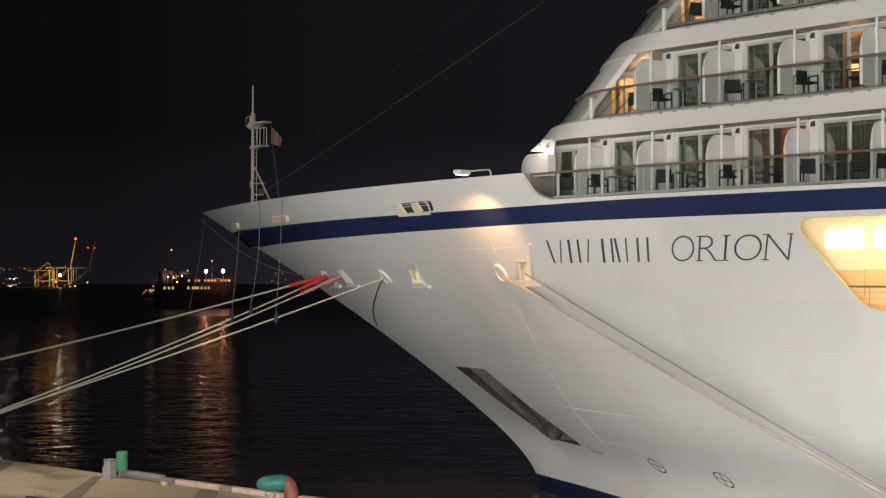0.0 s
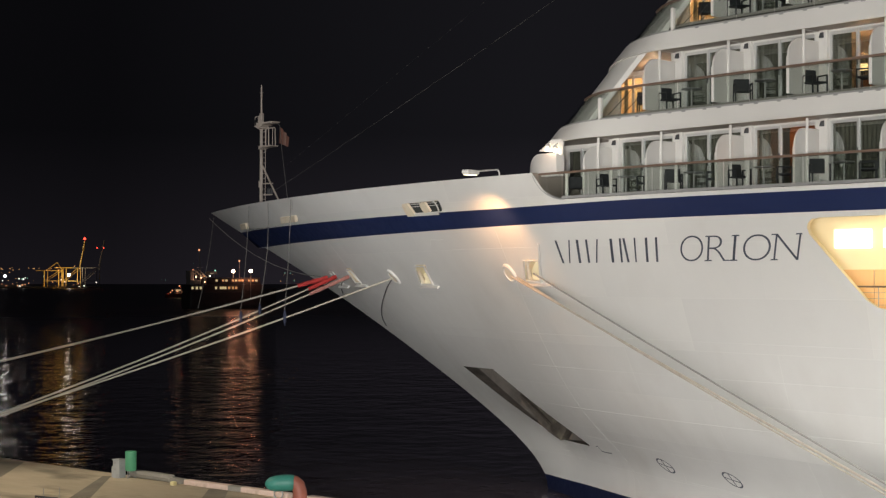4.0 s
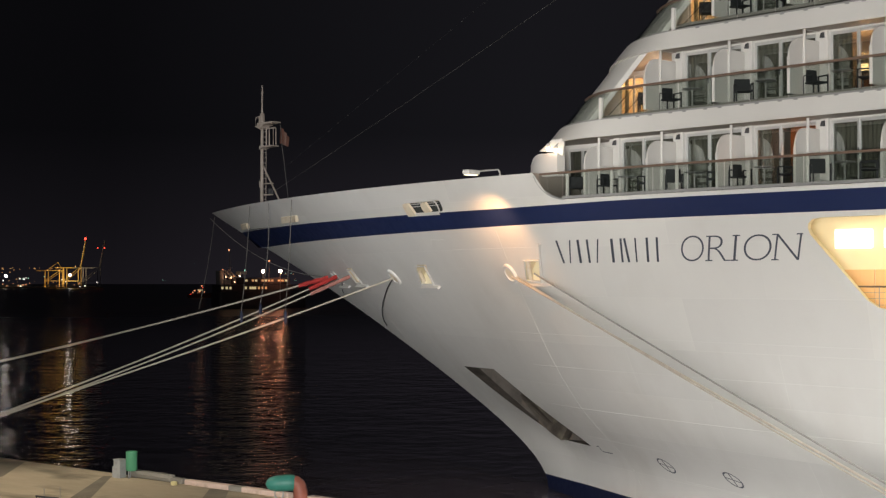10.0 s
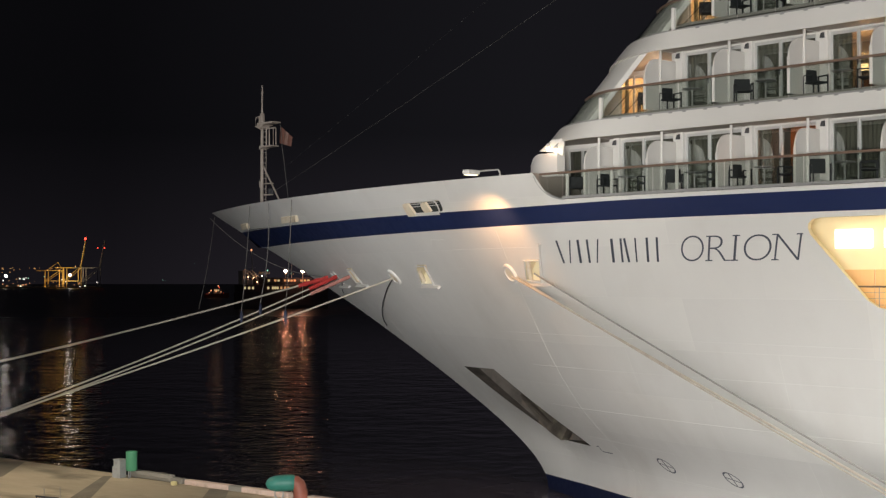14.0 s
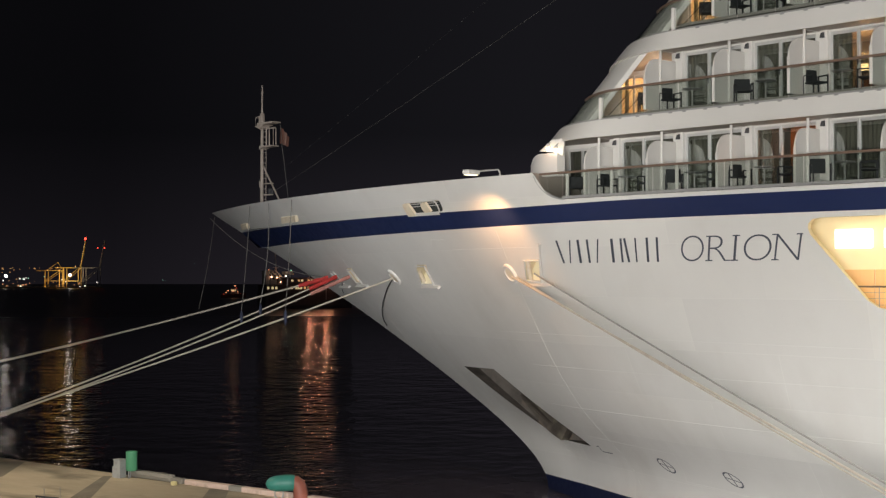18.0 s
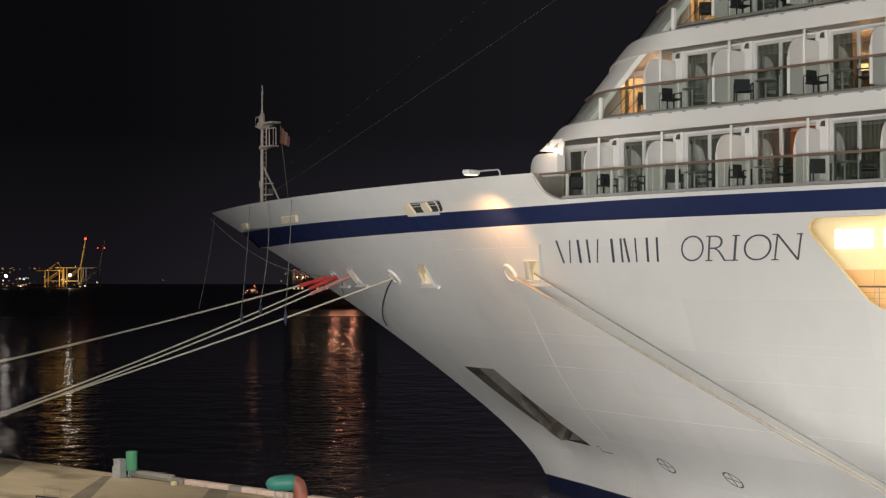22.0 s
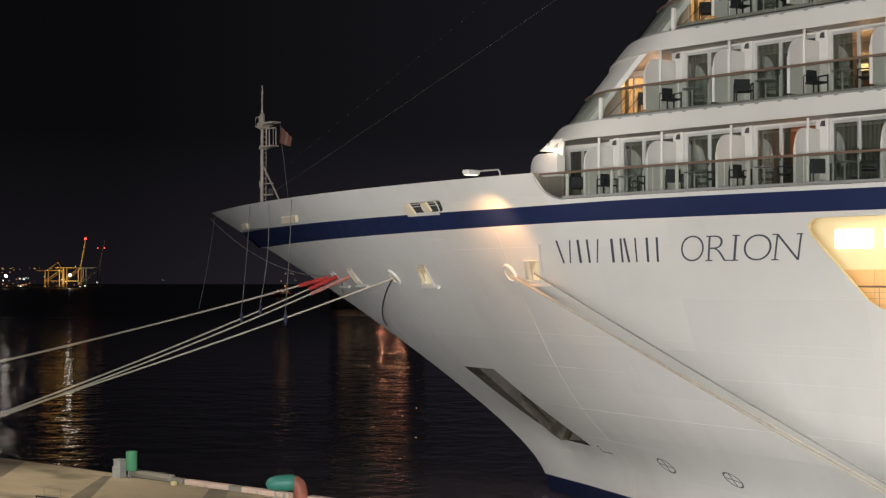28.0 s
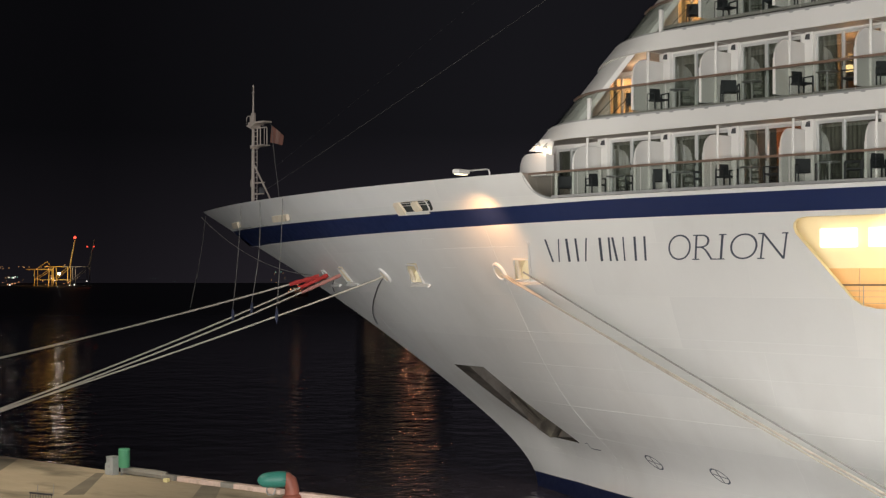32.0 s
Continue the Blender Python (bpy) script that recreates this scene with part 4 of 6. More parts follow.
for x, w, lean in ((-1.85, 0.11, -0.05), (-1.47, 0.07, 0.40), (-0.92, 0.13, 0.22), (-0.42, 0.11, 0.22), (0.0, 0.07, 0.42), (0.83, 0.13, 0.22), (1.30, 0.10, 0.22), (1.62, 0.11, 0.05), (2.02, 0.07, 0.22),
                   (2.55, 0.11, 0.22), (3.02, 0.10, 0.22)):
    bm = bmesh.new()
    rows = [[bm.verts.new((lean * 0.86 * j / 6 + dx, 0.86 * j / 6, 0)) for dx in (0, w)] for j in range(7)]
    for a, b in zip(rows, rows[1:]):
        bm.faces.new((a[0], a[1], b[1], b[0]))
    o = part("bar", bm, LETTER, sign)
    wrap(o.data, x, NAME_Z0)

# ---- thruster signs, draught marks and small plates on the bow
for x, z in ((-1.0, 2.56), (3.0, 2.50)):
    bm = bmesh.new()
    ring = []
    for k in range(28):
        a = k * math.tau / 28
        ring.append([bm.verts.new((r * math.cos(a), r * math.sin(a), 0)) for r in (0.50, 0.42)])
    for i in range(28):
        a, b = ring[i], ring[(i + 1) % 28]
        bm.faces.new((a[0], b[0], b[1], a[1]))
    for k in (0, 1):
        d = Vector((math.cos(k * 1.57 + 0.3), math.sin(k * 1.57 + 0.3), 0))
        nn = Vector((-d.y, d.x, 0)) * 0.03
        bm.faces.new([bm.verts.new(v) for v in (-d * 0.42 - nn, d * 0.42 - nn, d * 0.42 + nn, -d * 0.42 + nn)])
    for v in bm.verts:
        v.co.y = v.co.y * 0.52 - v.co.x * 0.30
    o = part("thruster_sign", bm, LETTER, ship, "navy ringed cross mark")
    wrap(o.data, x, z)
bm = bmesh.new()
hook = [(-5.95, 2.80), (-5.74, 2.84), (-5.72, 2.70), (-5.66, 2.60), (-5.45, 2.585), (-4.86, 2.60)]
rows = [[bm.verts.new((x - 0.02, z - 0.022, 0)), bm.verts.new((x + 0.02, z + 0.022, 0))] for x, z in hook]
for a, b in zip(rows, rows[1:]):
    bm.faces.new((a[0], b[0], b[1], a[1]))
o = part("bulb_mark", bm, LETTER, ship, "navy hooked mark for the bulbous bow")
wrap(o.data, 0, 0)
for x, z, r in ((-8.07, 4.31, 0.06), (-9.38, 2.39, 0.07), (-7.31, 2.43, 0.07), (-5.32, 2.34, 0.07), (-3.55, 2.44, 0.13), (-12.04, 4.43, 0.07), (-10.95, 3.65, 0.07)):
    bm = bmesh.new()
    bmesh.ops.create_circle(bm, cap_ends=True, segments=12, radius=r)
    o = part("draught_mark", bm, PANEL, ship)
    wrap(o.data, x, z)

# ---- weld seams: slim raised lines along and across the plating


def seam(pts):
    """One raised bead, left out where the anchor pocket interrupts the plating."""
    runs = [[]]
    for x, z in pts:
        if 2.5 < z < 6.3 and -14.4 + 1.45 * (6.1 - z) < x < -10.8 + 1.4 * (6.1 - z):
            runs.append([])
        else:
            runs[-1].append((x, z))
    for run in runs:
        if len(run) > 1:
            bead(run)


def bead(pts, r=0.009):
    bm = bmesh.new()
    tube(bm, [hull_at(x, z, -0.002)[0] for x, z in pts], r, 5)
    part("weld_seam", bm, WHITE, ship, smooth=True)


for z0, slope, x0 in ((2.0, -0.018, -10.6), (3.2, -0.016, -7.2), (4.75, 0.006, -8.2), (6.57, 0.006, -7.0), (7.94, 0.0, -20.2)):
    seam([(x, z0 + slope * x) for x in np.arange(x0, 19, 0.9)])
for x0, turn in ((-20.0, 0.25), (-5.2, 0.44)):
    seam([(x, z) for x, z in ((x0 + turn * 0.11 * max(0.0, 7.5 - z) ** 2, z) for z in np.linspace(12.1, 1.2, 34)) if x > stem(z) + 0.4])
seam([(x, 11.42) for x in np.arange(-8.6, -3.5, 0.6)])
# a closed-up plate and a small lug forward of the light
bead([(-10.2, 11.63), (-10.0, 11.86), (-9.04, 11.84)])
bead([(-9.6, 10.62), (-9.0, 10.62), (-8.4, 10.63)])

# ---- fairleads


def plate_frame(bm, poly, w, t):
    """A raised frame round a polygon given about (0, 0)."""
    n = len(poly)
    c = Vector((sum(p[0] for p in poly) / n, sum(p[1] for p in poly) / n))
    rows = []
    for p in poly:
        p = Vector(p)
        q = p + (p - c).normalized() * w
        rows.append([bm.verts.new((*p, 0)), bm.verts.new((*p, t)), bm.verts.new((*q, t)), bm.verts.new((*q, 0))])
    for i in range(n):
        a, b = rows[i], rows[(i + 1) % n]
        for k in range(3):
            bm.faces.new((a[k], b[k], b[k + 1], a[k + 1]))
    bmesh.ops.recalc_face_normals(bm, faces=bm.faces)


for x, z, poly in ((-12.35, 10.37, [(-0.75, -0.5), (0.45, -0.5), (0.85, 0.5), (0.02, 0.5)]), (-20.2, 10.35, [(-0.55, -0.44), (0.28, -0.44), (0.52, 0.44), (-0.1, 0.44)]), (-23.0, 10.30, [(-0.5, -0.42), (0.26, -0.42), (0.48, 0.42), (-0.1, 0.42)]), (-3.82, 10.52, [(-0.76, -0.46), (0.28, -0.46), (0.72, 0.44), (-0.24, 0.44)])):
    bm = bmesh.new()
    plate_frame(bm, poly, 0.06, 0.06)
    o = part("fairlead_frame", bm, PANEL, ship, "cream framed mooring opening")
    o.matrix_basis = hull_pose(x, z, 0.0)
    bm = bmesh.new()
    box(bm, (-0.85, -0.70, -0.05), (0.95, -0.60, 0.18), bevel=0.02)
    part("sill", bm, PANEL, o)
    lean = (poly[2][0] - poly[1][0]) / (poly[2][1] - poly[1][1])
    for edge, rr in ((poly[0][0] + 0.13, 0.10), (poly[1][0] - 0.10, 0.07)):
        bm = bmesh.new()
        rod(bm, (edge, poly[0][1], -0.12), (edge + lean * (poly[2][1] - poly[1][1]), poly[2][1], -0.12), rr, 12)
        part("roller", bm, CREAM, o, smooth=True)
for x, z, r in ((-5.35, 10.42, 0.34), (-15.24, 10.31, 0.34)):
    bm = bmesh.new()
    prof = [(r - 0.08, -0.05), (r - 0.09, 0.05), (r - 0.05, 0.10), (r + 0.03, 0.10), (r + 0.07, 0.06), (r + 0.08, -0.05)]
    rings = [[bm.verts.new((q * math.cos(k * math.tau / 24), q * math.sin(k * math.tau / 24), h)) for k in range(24)] for q, h in prof]
    for a, b in zip(rings, rings[1:]):
        for k in range(24):
            bm.faces.new((a[k], a[(k + 1) % 24], b[(k + 1) % 24], b[k]))
    bmesh.ops.recalc_face_normals(bm, faces=bm.faces)
    o = part("fairlead_ring", bm, PANEL, ship, "round cream mooring fairlead", smooth=True)
    o.matrix_basis = hull_pose(x, z, 0.0) @ Matrix.Diagonal((0.9, 1.1, 1, 1))
    bm = bmesh.new()
    rod(bm, (0, 0, -0.045), (0, 0, 0.07), r - 0.088, 20)
    part("throat", bm, CREAM, o)
# bulwark port: a flange that dips into the stripe, thin bars and two rounded castings
bm = bmesh.new()
plate_frame(bm, rounded(-1.22, -0.26, 1.22, 0.26, 0.16), 0.06, 0.035)
port = part("bulwark_port", bm, PANEL, ship, "white flanged port in the bulwark")
port.matrix_basis = hull_pose(-9.6, 13.2, 0.0)
bm = bmesh.new()
box(bm, (-1.34, -0.40, 0.0), (1.10, -0.27, 0.03), bevel=0.012)
part("flange", bm, PANEL, port)
for y in (0.0, 0.12):
    bm = bmesh.new()
    rod(bm, (-1.2, y, -0.10), (1.2, y, -0.10), 0.014, 8)
    part("port_bar", bm, PANEL, port)
bm = bmesh.new()
rod(bm, (-0.12, -0.26, -0.10), (-0.12, 0.26, -0.10), 0.014, 8)
part("port_bar", bm, PANEL, port)
for x0, x1, z0, z1, lean in ((-1.32, -0.66, -0.38, 0.25, 0.18), (0.06, 0.62, -0.25, 0.22, 0.10)):
    bm = bmesh.new()
    rr = 0.16
    poly = [(x1, z0 + 0.03), (x1 - lean, z1)] + [(x0 + rr - rr * math.sin(radians(a)), z1 - rr + rr * math.cos(radians(a))) for a in range(0, 91, 18)] + [(x0 + rr - rr * math.cos(radians(a)), z0 + rr - rr * math.sin(radians(a))) for a in range(0, 91, 18)]
    lo, hi = [bm.verts.new((x, z, -0.05)) for x, z in poly], [bm.verts.new((x, z, 0.055)) for x, z in poly]
    bm.faces.new(lo[::-1])
    bm.faces.new(hi)
    for i in range(len(poly)):
        bm.faces.new((lo[i], lo[(i + 1) % len(poly)], hi[(i + 1) % len(poly)], hi[i]))
    bmesh.ops.recalc_face_normals(bm, faces=bm.faces)
    part("chock_casting", bm, CREAM, port, "cream chock casting in the port")
# cream closing plates on the bow, each with a small dark notch
for x, z, w, h in ((-22.5, 13.26, 1.12, 0.165), (-30.75, 13.24, 0.78, 0.165)):
    bm = bmesh.new()
    prism(bm, [(-w, -h), (w, -h), (w - 0.16, h), (-w - 0.16, h)], -0.05, 0.12)
    bmesh.ops.bevel(bm, geom=list(bm.edges), offset=0.015, segments=2, affect="EDGES")
    o = part("closing_plate", bm, CREAM, ship, "cream painted closing plate on the bow")
    o.matrix_basis = hull_pose(x, z, 0.06) @ pose(0, 0, 0, rx=66)
    for x0, x1 in ((-0.16, -0.02), (0.10, 0.40)):
        bm = bmesh.new()
        box(bm, (x0 * w, -0.056, h * 0.45), (x1 * w, -0.05, h * 0.8))
        part("notch", bm, DARKGREY, o)
# mooring winches on the foredeck, glimpsed through the port
for x in (-9.3,):
    bm = bmesh.new()
    lathe(bm, [(0.5, -0.5), (0.5, -0.45), (0.3, -0.42), (0.3, 0.42), (0.5, 0.45), (0.5, 0.5)], 18, pose(x, 4.6, 13.55, rx=90))
    box(bm, (x - 0.5, 4.0, 12.97), (x + 0.5, 5.2, 13.2), bevel=0.03)
    tagged(part("mooring_winch", bm, PEACH, smooth=True), "cream painted mooring winch on the foredeck", "winch")

# vertical guard pipe beside the aft fairlead
bm = bmesh.new()
tube(bm, [hull_at(-2.8 - 0.46 * (11.56 - z), z, 0.07)[0] for z in np.linspace(10.1, 11.56, 7)], 0.055, 8)
part("guard_pipe", bm, PANEL, ship, smooth=True)

# ---- anchor in its pocket
anchor = thing("anchor", "rust-streaked steel anchor housed in a dark pocket", "anchor")
ANCH = pose(-10.1, 10.3, 4.40, ry=35.5, rz=-6)
bm = bmesh.new()
box(bm, (-2.7, -0.22, -0.24), (1.6, 0.22, 0.24), ANCH, bevel=0.09)
part("shank", bm, RUST, anchor, smooth=True)
for sgn in (-1, 1):
    bm = bmesh.new()
    prism(bm, [(2.0, 0.1 * sgn), (1.95, 0.55 * sgn), (1.2, 0.68 * sgn), (-1.0, 0.52 * sgn), (-1.2, 0.40 * sgn), (1.0, 0.3 * sgn)], -0.24, 0.10)
    bmesh.ops.bevel(bm, geom=bm.edges[:], offset=0.05, segments=2, affect="EDGES")
    bmesh.ops.transform(bm, matrix=ANCH, verts=bm.verts)
    part("fluke", bm, RUST, anchor, smooth=True)
bm = bmesh.new()
box(bm, (1.3, -0.30, -0.50), (2.15, 0.30, 0.50), ANCH, bevel=0.07)
part("crown", bm, RUST, anchor, smooth=True)

# ---- promenade behind the big opening
for i in range(8):
    x = 8.86 + 1.74 * i
    bm = bmesh.new()
    box(bm, (x, 1.16, 11.2), (x + 1.36, 1.29, 11.86), bevel=0.06)
    part("wall_light", bm, G_CEIL, ship, "bright soft-edged wall light panel")
for i, x in enumerate(np.arange(7.7, 34, 2.6)):
    bm = bmesh.new()
    box(bm, (x, 1.22, 9.12), (x + 2.56, 1.295, 10.49), bevel=0.01)
    part("wall_panel", bm, HONEY, ship, "honey-coloured wall panel")
lamp("promenade_light", "AREA", pose(11.6, 0.2, 12.3), 58, (1.0, 0.80, 0.40), 1.2)
bm = bmesh.new()
tube(bm, [(x, hull_y(x, 9.9) + 0.5, 9.93) for x in np.linspace(9.4, 24, 12)], 0.03, 8)
pr = part("promenade_rail", bm, TEAK, ship, "brown timber rail")
for x in np.arange(10.4, 24, 1.1):
    bm = bmesh.new()
    rod(bm, (x, hull_y(x, 9.9) + 0.5, 9.1), (x, hull_y(x, 9.9) + 0.5, 9.92), 0.016, 8)
    part("stanchion", bm, GREYM, pr)
for z in (9.35, 9.55, 9.74):
    bm = bmesh.new()
    tube(bm, [(x, hull_y(x, 9.9) + 0.5, z) for x in np.linspace(9.4, 24, 12)], 0.008, 6)
    part("rail_wire", bm, GREYM, pr)

# ---- swan-neck floodlight reaching outboard over the bulwark
bm = bmesh.new()
tube(bm, [(-4.33, -0.28, 14.05), (-4.33, -0.30, 14.32), (-4.33, -0.36, 14.41), (-4.33, -0.46, 14.44), (-4.35, -1.75, 14.30)], 0.032, 8)
fl = part("deck_floodlight", bm, PANEL, ship, "white swan-neck floodlight", smooth=True)
bm = bmesh.new()
box(bm, (-4.52, -2.42, 14.16), (-4.18, -1.7, 14.34), bevel=0.06)
part("lamp_head", bm, PANEL, fl)
bm = bmesh.new()
box(bm, (-4.46, -2.34, 14.125), (-4.24, -1.8, 14.158), bevel=0.01)
part("lens", bm, G_CEIL, fl)
lamp("bulwark_light", "SPOT", look((-4.4, -1.8, 13.5), (-5.4, 0.2, 10.8)), 980, (1.0, 0.50, 0.20), 0.10, 112, 1.0)

# ---- foremast
MX, MY = -31.9, 12.8
mast = thing("foremast", "slim white signal mast with ladder and platform on the bow", "mast", Matrix.Translation((MX, MY, 12.97)))
bm = bmesh.new()
tube(bm, [(0, 0, 0), (0, 0, 3.7), (0, 0, 6.4), (0, 0, 6.6)], [0.105, 0.10, 0.080, 0.075], 12)
part("pole", bm, MASTW, mast, smooth=True)
bm = bmesh.new()
tube(bm, [(0, 0, 6.6), (0, 0, 7.4), (0, 0, 8.40), (0, 0, 8.48)], [0.058, 0.050, 0.042, 0.03], 10)
rod(bm, (-0.13, 0, 8.05), (0.13, 0, 8.05), 0.018, 6)
rod(bm, (-0.10, 0, 8.25), (0.08, 0, 8.25), 0.014, 6)
part("top_spar", bm, MASTW, mast, smooth=True)
bm = bmesh.new()
box(bm, (-0.22, -0.09, 6.32), (-0.08, 0.09, 6.70), bevel=0.03)
box(bm, (-0.10, -0.10, 6.34), (0.12, 0.10, 6.86), bevel=0.03)
part("light_housing", bm, MASTW, mast)
bm = bmesh.new()
for x in (0.20, 0.46):
    rod(bm, (x, -0.12, 0.2), (x, -0.12, 6.0), 0.020, 6)
ladder = part("ladder", bm, MASTW, mast)
for i in range(19):
    bm = bmesh.new()
    rod(bm, (0.20, -0.12, 0.35 + i * 0.3), (0.46, -0.12, 0.35 + i * 0.3), 0.016, 6)
    part("rung", bm, MASTW, ladder)
bm = bmesh.new()
prism(bm, [(-0.12, 6.28), (1.22, 6.30), (1.22, 6.22), (0.45, 6.18), (0.05, 5.92), (-0.12, 6.0)], -0.30, 0.30)
platform = part("platform", bm, MASTW, mast, "small steel lookout platform")
bm = bmesh.new()
prism(bm, [(-0.58, 6.14), (-0.10, 6.20), (-0.05, 5.88)], -0.06, 0.06)
part("bracket", bm, MASTW, platform)
bm = bmesh.new()
tube(bm, [(1.12, -0.28, 6.22), (1.16, -0.28, 6.06), (1.06, -0.28, 6.04)], 0.022, 6)
part("flag_hook", bm, MASTW, platform, smooth=True)
for y in (-0.26, 0.26):
    bm = bmesh.new()
    tube(bm, [(0.18, y, 5.98), (0.82, y, 6.0), (0.88, y, 5.94), (0.88, y, 4.92)], 0.032, 8)
    part("cage_hoop", bm, MASTW, platform, smooth=True)
    bm = bmesh.new()
    rod(bm, (0.66, y, 5.98), (0.66, y, 4.92), 0.018, 6)
    part("cage_bar", bm, MASTW, platform)
bm = bmesh.new()
prism(bm, [(0.05, 4.94), (1.10, 4.94), (1.10, 4.88), (0.3, 4.84), (0.05, 4.74)], -0.28, 0.28)
part("cage_floor", bm, MASTW, platform)
bm = bmesh.new()
tube(bm, [(-0.10, 0, 6.64), (-0.18, 0, 6.70), (-0.48, 0, 6.68), (-0.56, 0, 6.58), (-0.56, 0, 6.14), (-0.30, 0, 6.10)], 0.024, 8)
part("guard_loop", bm, MASTW, mast, smooth=True)
bm = bmesh.new()
rod(bm, (0.10, 0, 3.80), (1.46, 0, 1.75), 0.05, 8)
part("raking_strut", bm, MASTW, mast)
for z, x1 in ((2.77, 0.9), (2.12, 0.85)):
    bm = bmesh.new()
    box(bm, (0.05, -0.10, z - 0.04), (x1, 0.10, z + 0.02), bevel=0.01)
    part("shelf", bm, MASTW, mast)
for x, z, r in ((0.66, 2.16, 0.13), (0.86, 2.14, 0.09)):
    bm = bmesh.new()
    lathe(bm, [(r * 0.9, 0.0), (r, 0.06), (r * 0.95, 0.26), (r * 0.4, 0.34), (0.02, 0.35)], 12, Matrix.Translation((x, 0, z)))
    part("bow_horn", bm, DARKGREY, mast, smooth=True)
bm = bmesh.new()
box(bm, (-0.17, -0.06, 2.55), (-0.08, 0.06, 2.95), bevel=0.015)
part("cable_box", bm, MASTW, mast)

# halyard from the platform to the bulwark
bm = bmesh.new()
tube(bm, [(MX + 1.4, MY, 19.1), (MX + 1.74, MY - 0.2, 18.98), (MX + 2.15, MY - 0.45, 17.7), (MX + 3.9, MY - 1.6, 14.3)], 0.014, 6)
tagged(part("halyard", bm, GROPE), "thin grey flag halyard from the mast platform", "rope")

# ---- flag: a hoist strip and two outer strips that swing on one another
FLAG_AT = Vector((MX + 1.74, MY - 0.2, 18.98))
flag = thing("flag", "limp red and white flag on the mast halyard", "flag", Matrix.Translation(FLAG_AT))


def flag_strip(x0, x1, z0, z1, mat, parent, name, along):
    bm = bmesh.new()
    n = 6
    rows = []
    for i in range(n + 1):
        f = i / n
        x = x0 + (x1 - x0) * f
        y = 0.05 * math.sin(f * 4 + x0 * 5)
        top = z1 - 0.62 * (x + along)
        rows.append([[bm.verts.new((x, y + dy, z)) for z in np.linspace(z0 - 0.1 * (x + along), top, 4)] for dy in (0, 0.006)])
    for a, b in zip(rows, rows[1:]):
        for j in range(3):
            bm.faces.new((a[0][j], b[0][j], b[0][j + 1], a[0][j + 1]))
            bm.faces.new((a[1][j], a[1][j + 1], b[1][j + 1], b[1][j]))
        bm.faces.new((a[0][0], a[1][0], b[1][0], b[0][0]))
        bm.faces.new((a[0][3], b[0][3], b[1][3], a[1][3]))
    return part(name, bm, mat, parent, smooth=True)


hoist = flag_strip(0.0, 0.27, -1.0, -0.02, FLAGRED, flag, "hoist_strip", 0.0)
fly = flag_strip(0.0, 0.28, -1.0, -0.02, FLAGWHITE, flag, "middle_strip", 0.27)
tip = flag_strip(0.0, 0.28, -1.0, -0.02, FLAGRED, flag, "fly_strip", 0.55)

# ---- fore stay and the string of small lights
bm = bmesh.new()
pa, pb = Vector((MX + 1.1, MY, 15.3)), Vector((-4.6, 12.8, 26.75))
tube(bm, [pa.lerp(pb, f) - Vector((0, 0, 0.12 * 4 * f * (1 - f))) for f in np.linspace(0, 1, 24)], 0.011, 6)
tagged(part("stay_wire", bm, CABLE), "long thin wire stay from the bow mast upward", "cable")
string = thing("light_string", "string of small unlit bulbs above the foredeck", "string lights")
bm = bmesh.new()
pa, pb = Vector((-30.2, 12.8, 16.5)), Vector((-11.8, 12.8, 26.2))
line = [pa.lerp(pb, f) - Vector((0, 0, 0.0 * 4 * f * (1 - f))) for f in np.linspace(0, 1, 26)]
tube(bm, line, 0.002, 5)
part("wire", bm, DARKGREY, string)
bm = bmesh.new()
bmesh.ops.create_icosphere(bm, subdivisions=1, radius=0.03)
bulb = part("bulb", bm, CABLE, string)
bulb.matrix_basis = Matrix.Translation(line[1])
for p in line[2:]:
    shared("bulb", bulb.data, string, Matrix.Translation(p))

# ---------------- mooring ropes ----------------


def hang(a, b, sag, n=28):
    a, b = Vector(a), Vector(b)
    return [a.lerp(b, f) - Vector((0, 0, sag * 4 * f * (1 - f))) for f in np.linspace(0, 1, n)]


def mooring(a, b, sag, r, mat, label, sleeve=0.0, sleeve_mat=None):
    pts = hang(a, b, sag, 40)
    t = thing("mooring_rope", label, "rope", group="mooring ropes")
    bm = bmesh.new()
    tube(bm, pts, r, 8)
    part("rope", bm, mat, t, smooth=True)
    if sleeve:
        k = [p for p in pts if (p - pts[0]).length < sleeve]
        bm = bmesh.new()
        d = (k[-1] - k[0])
        tube(bm, [k[0] + d * f for f in np.linspace(0.02, 1, 10)], [r + (0.065 if not sleeve_mat else 0.05) + 0.018 * math.sin(i * 2.1) for i in range(10)], 10)
        part("chafe_sleeve", bm, sleeve_mat or REDSLEEVE, t, "frayed red chafe sleeve", smooth=True)
    return t


def lead(x, z, out=0.1):
    return hull_at(x, z, out)[0]


mooring(lead(-23.9, 10.38), (-49.0, -8.9, 2.95), 0.38, 0.050, ROPE, "taut cream mooring rope running forward to the quay", 1.9)
mooring(lead(-22.4, 10.42), (-30.8, -8.9, 2.85), 0.25, 0.042, ROPE, "taut cream mooring rope with a red sleeve", 1.9)
mooring(lead(-20.4, 10.42), (-30.8, -9.0, 2.75), 0.30, 0.040, ROPE, "taut cream mooring rope from the bow", 2.6, PINKSLEEVE)
mooring(lead(-15.24, 10.31), (-31.6, -8.8, 2.8), 0.20, 0.040, ROPE, "taut cream breast rope from a round fairlead")
mooring(lead(-5.2, 10.33), (19.2, -8.9, 2.8), 0.06, 0.040, YROPE, "tan spring rope slanting down past the hull")
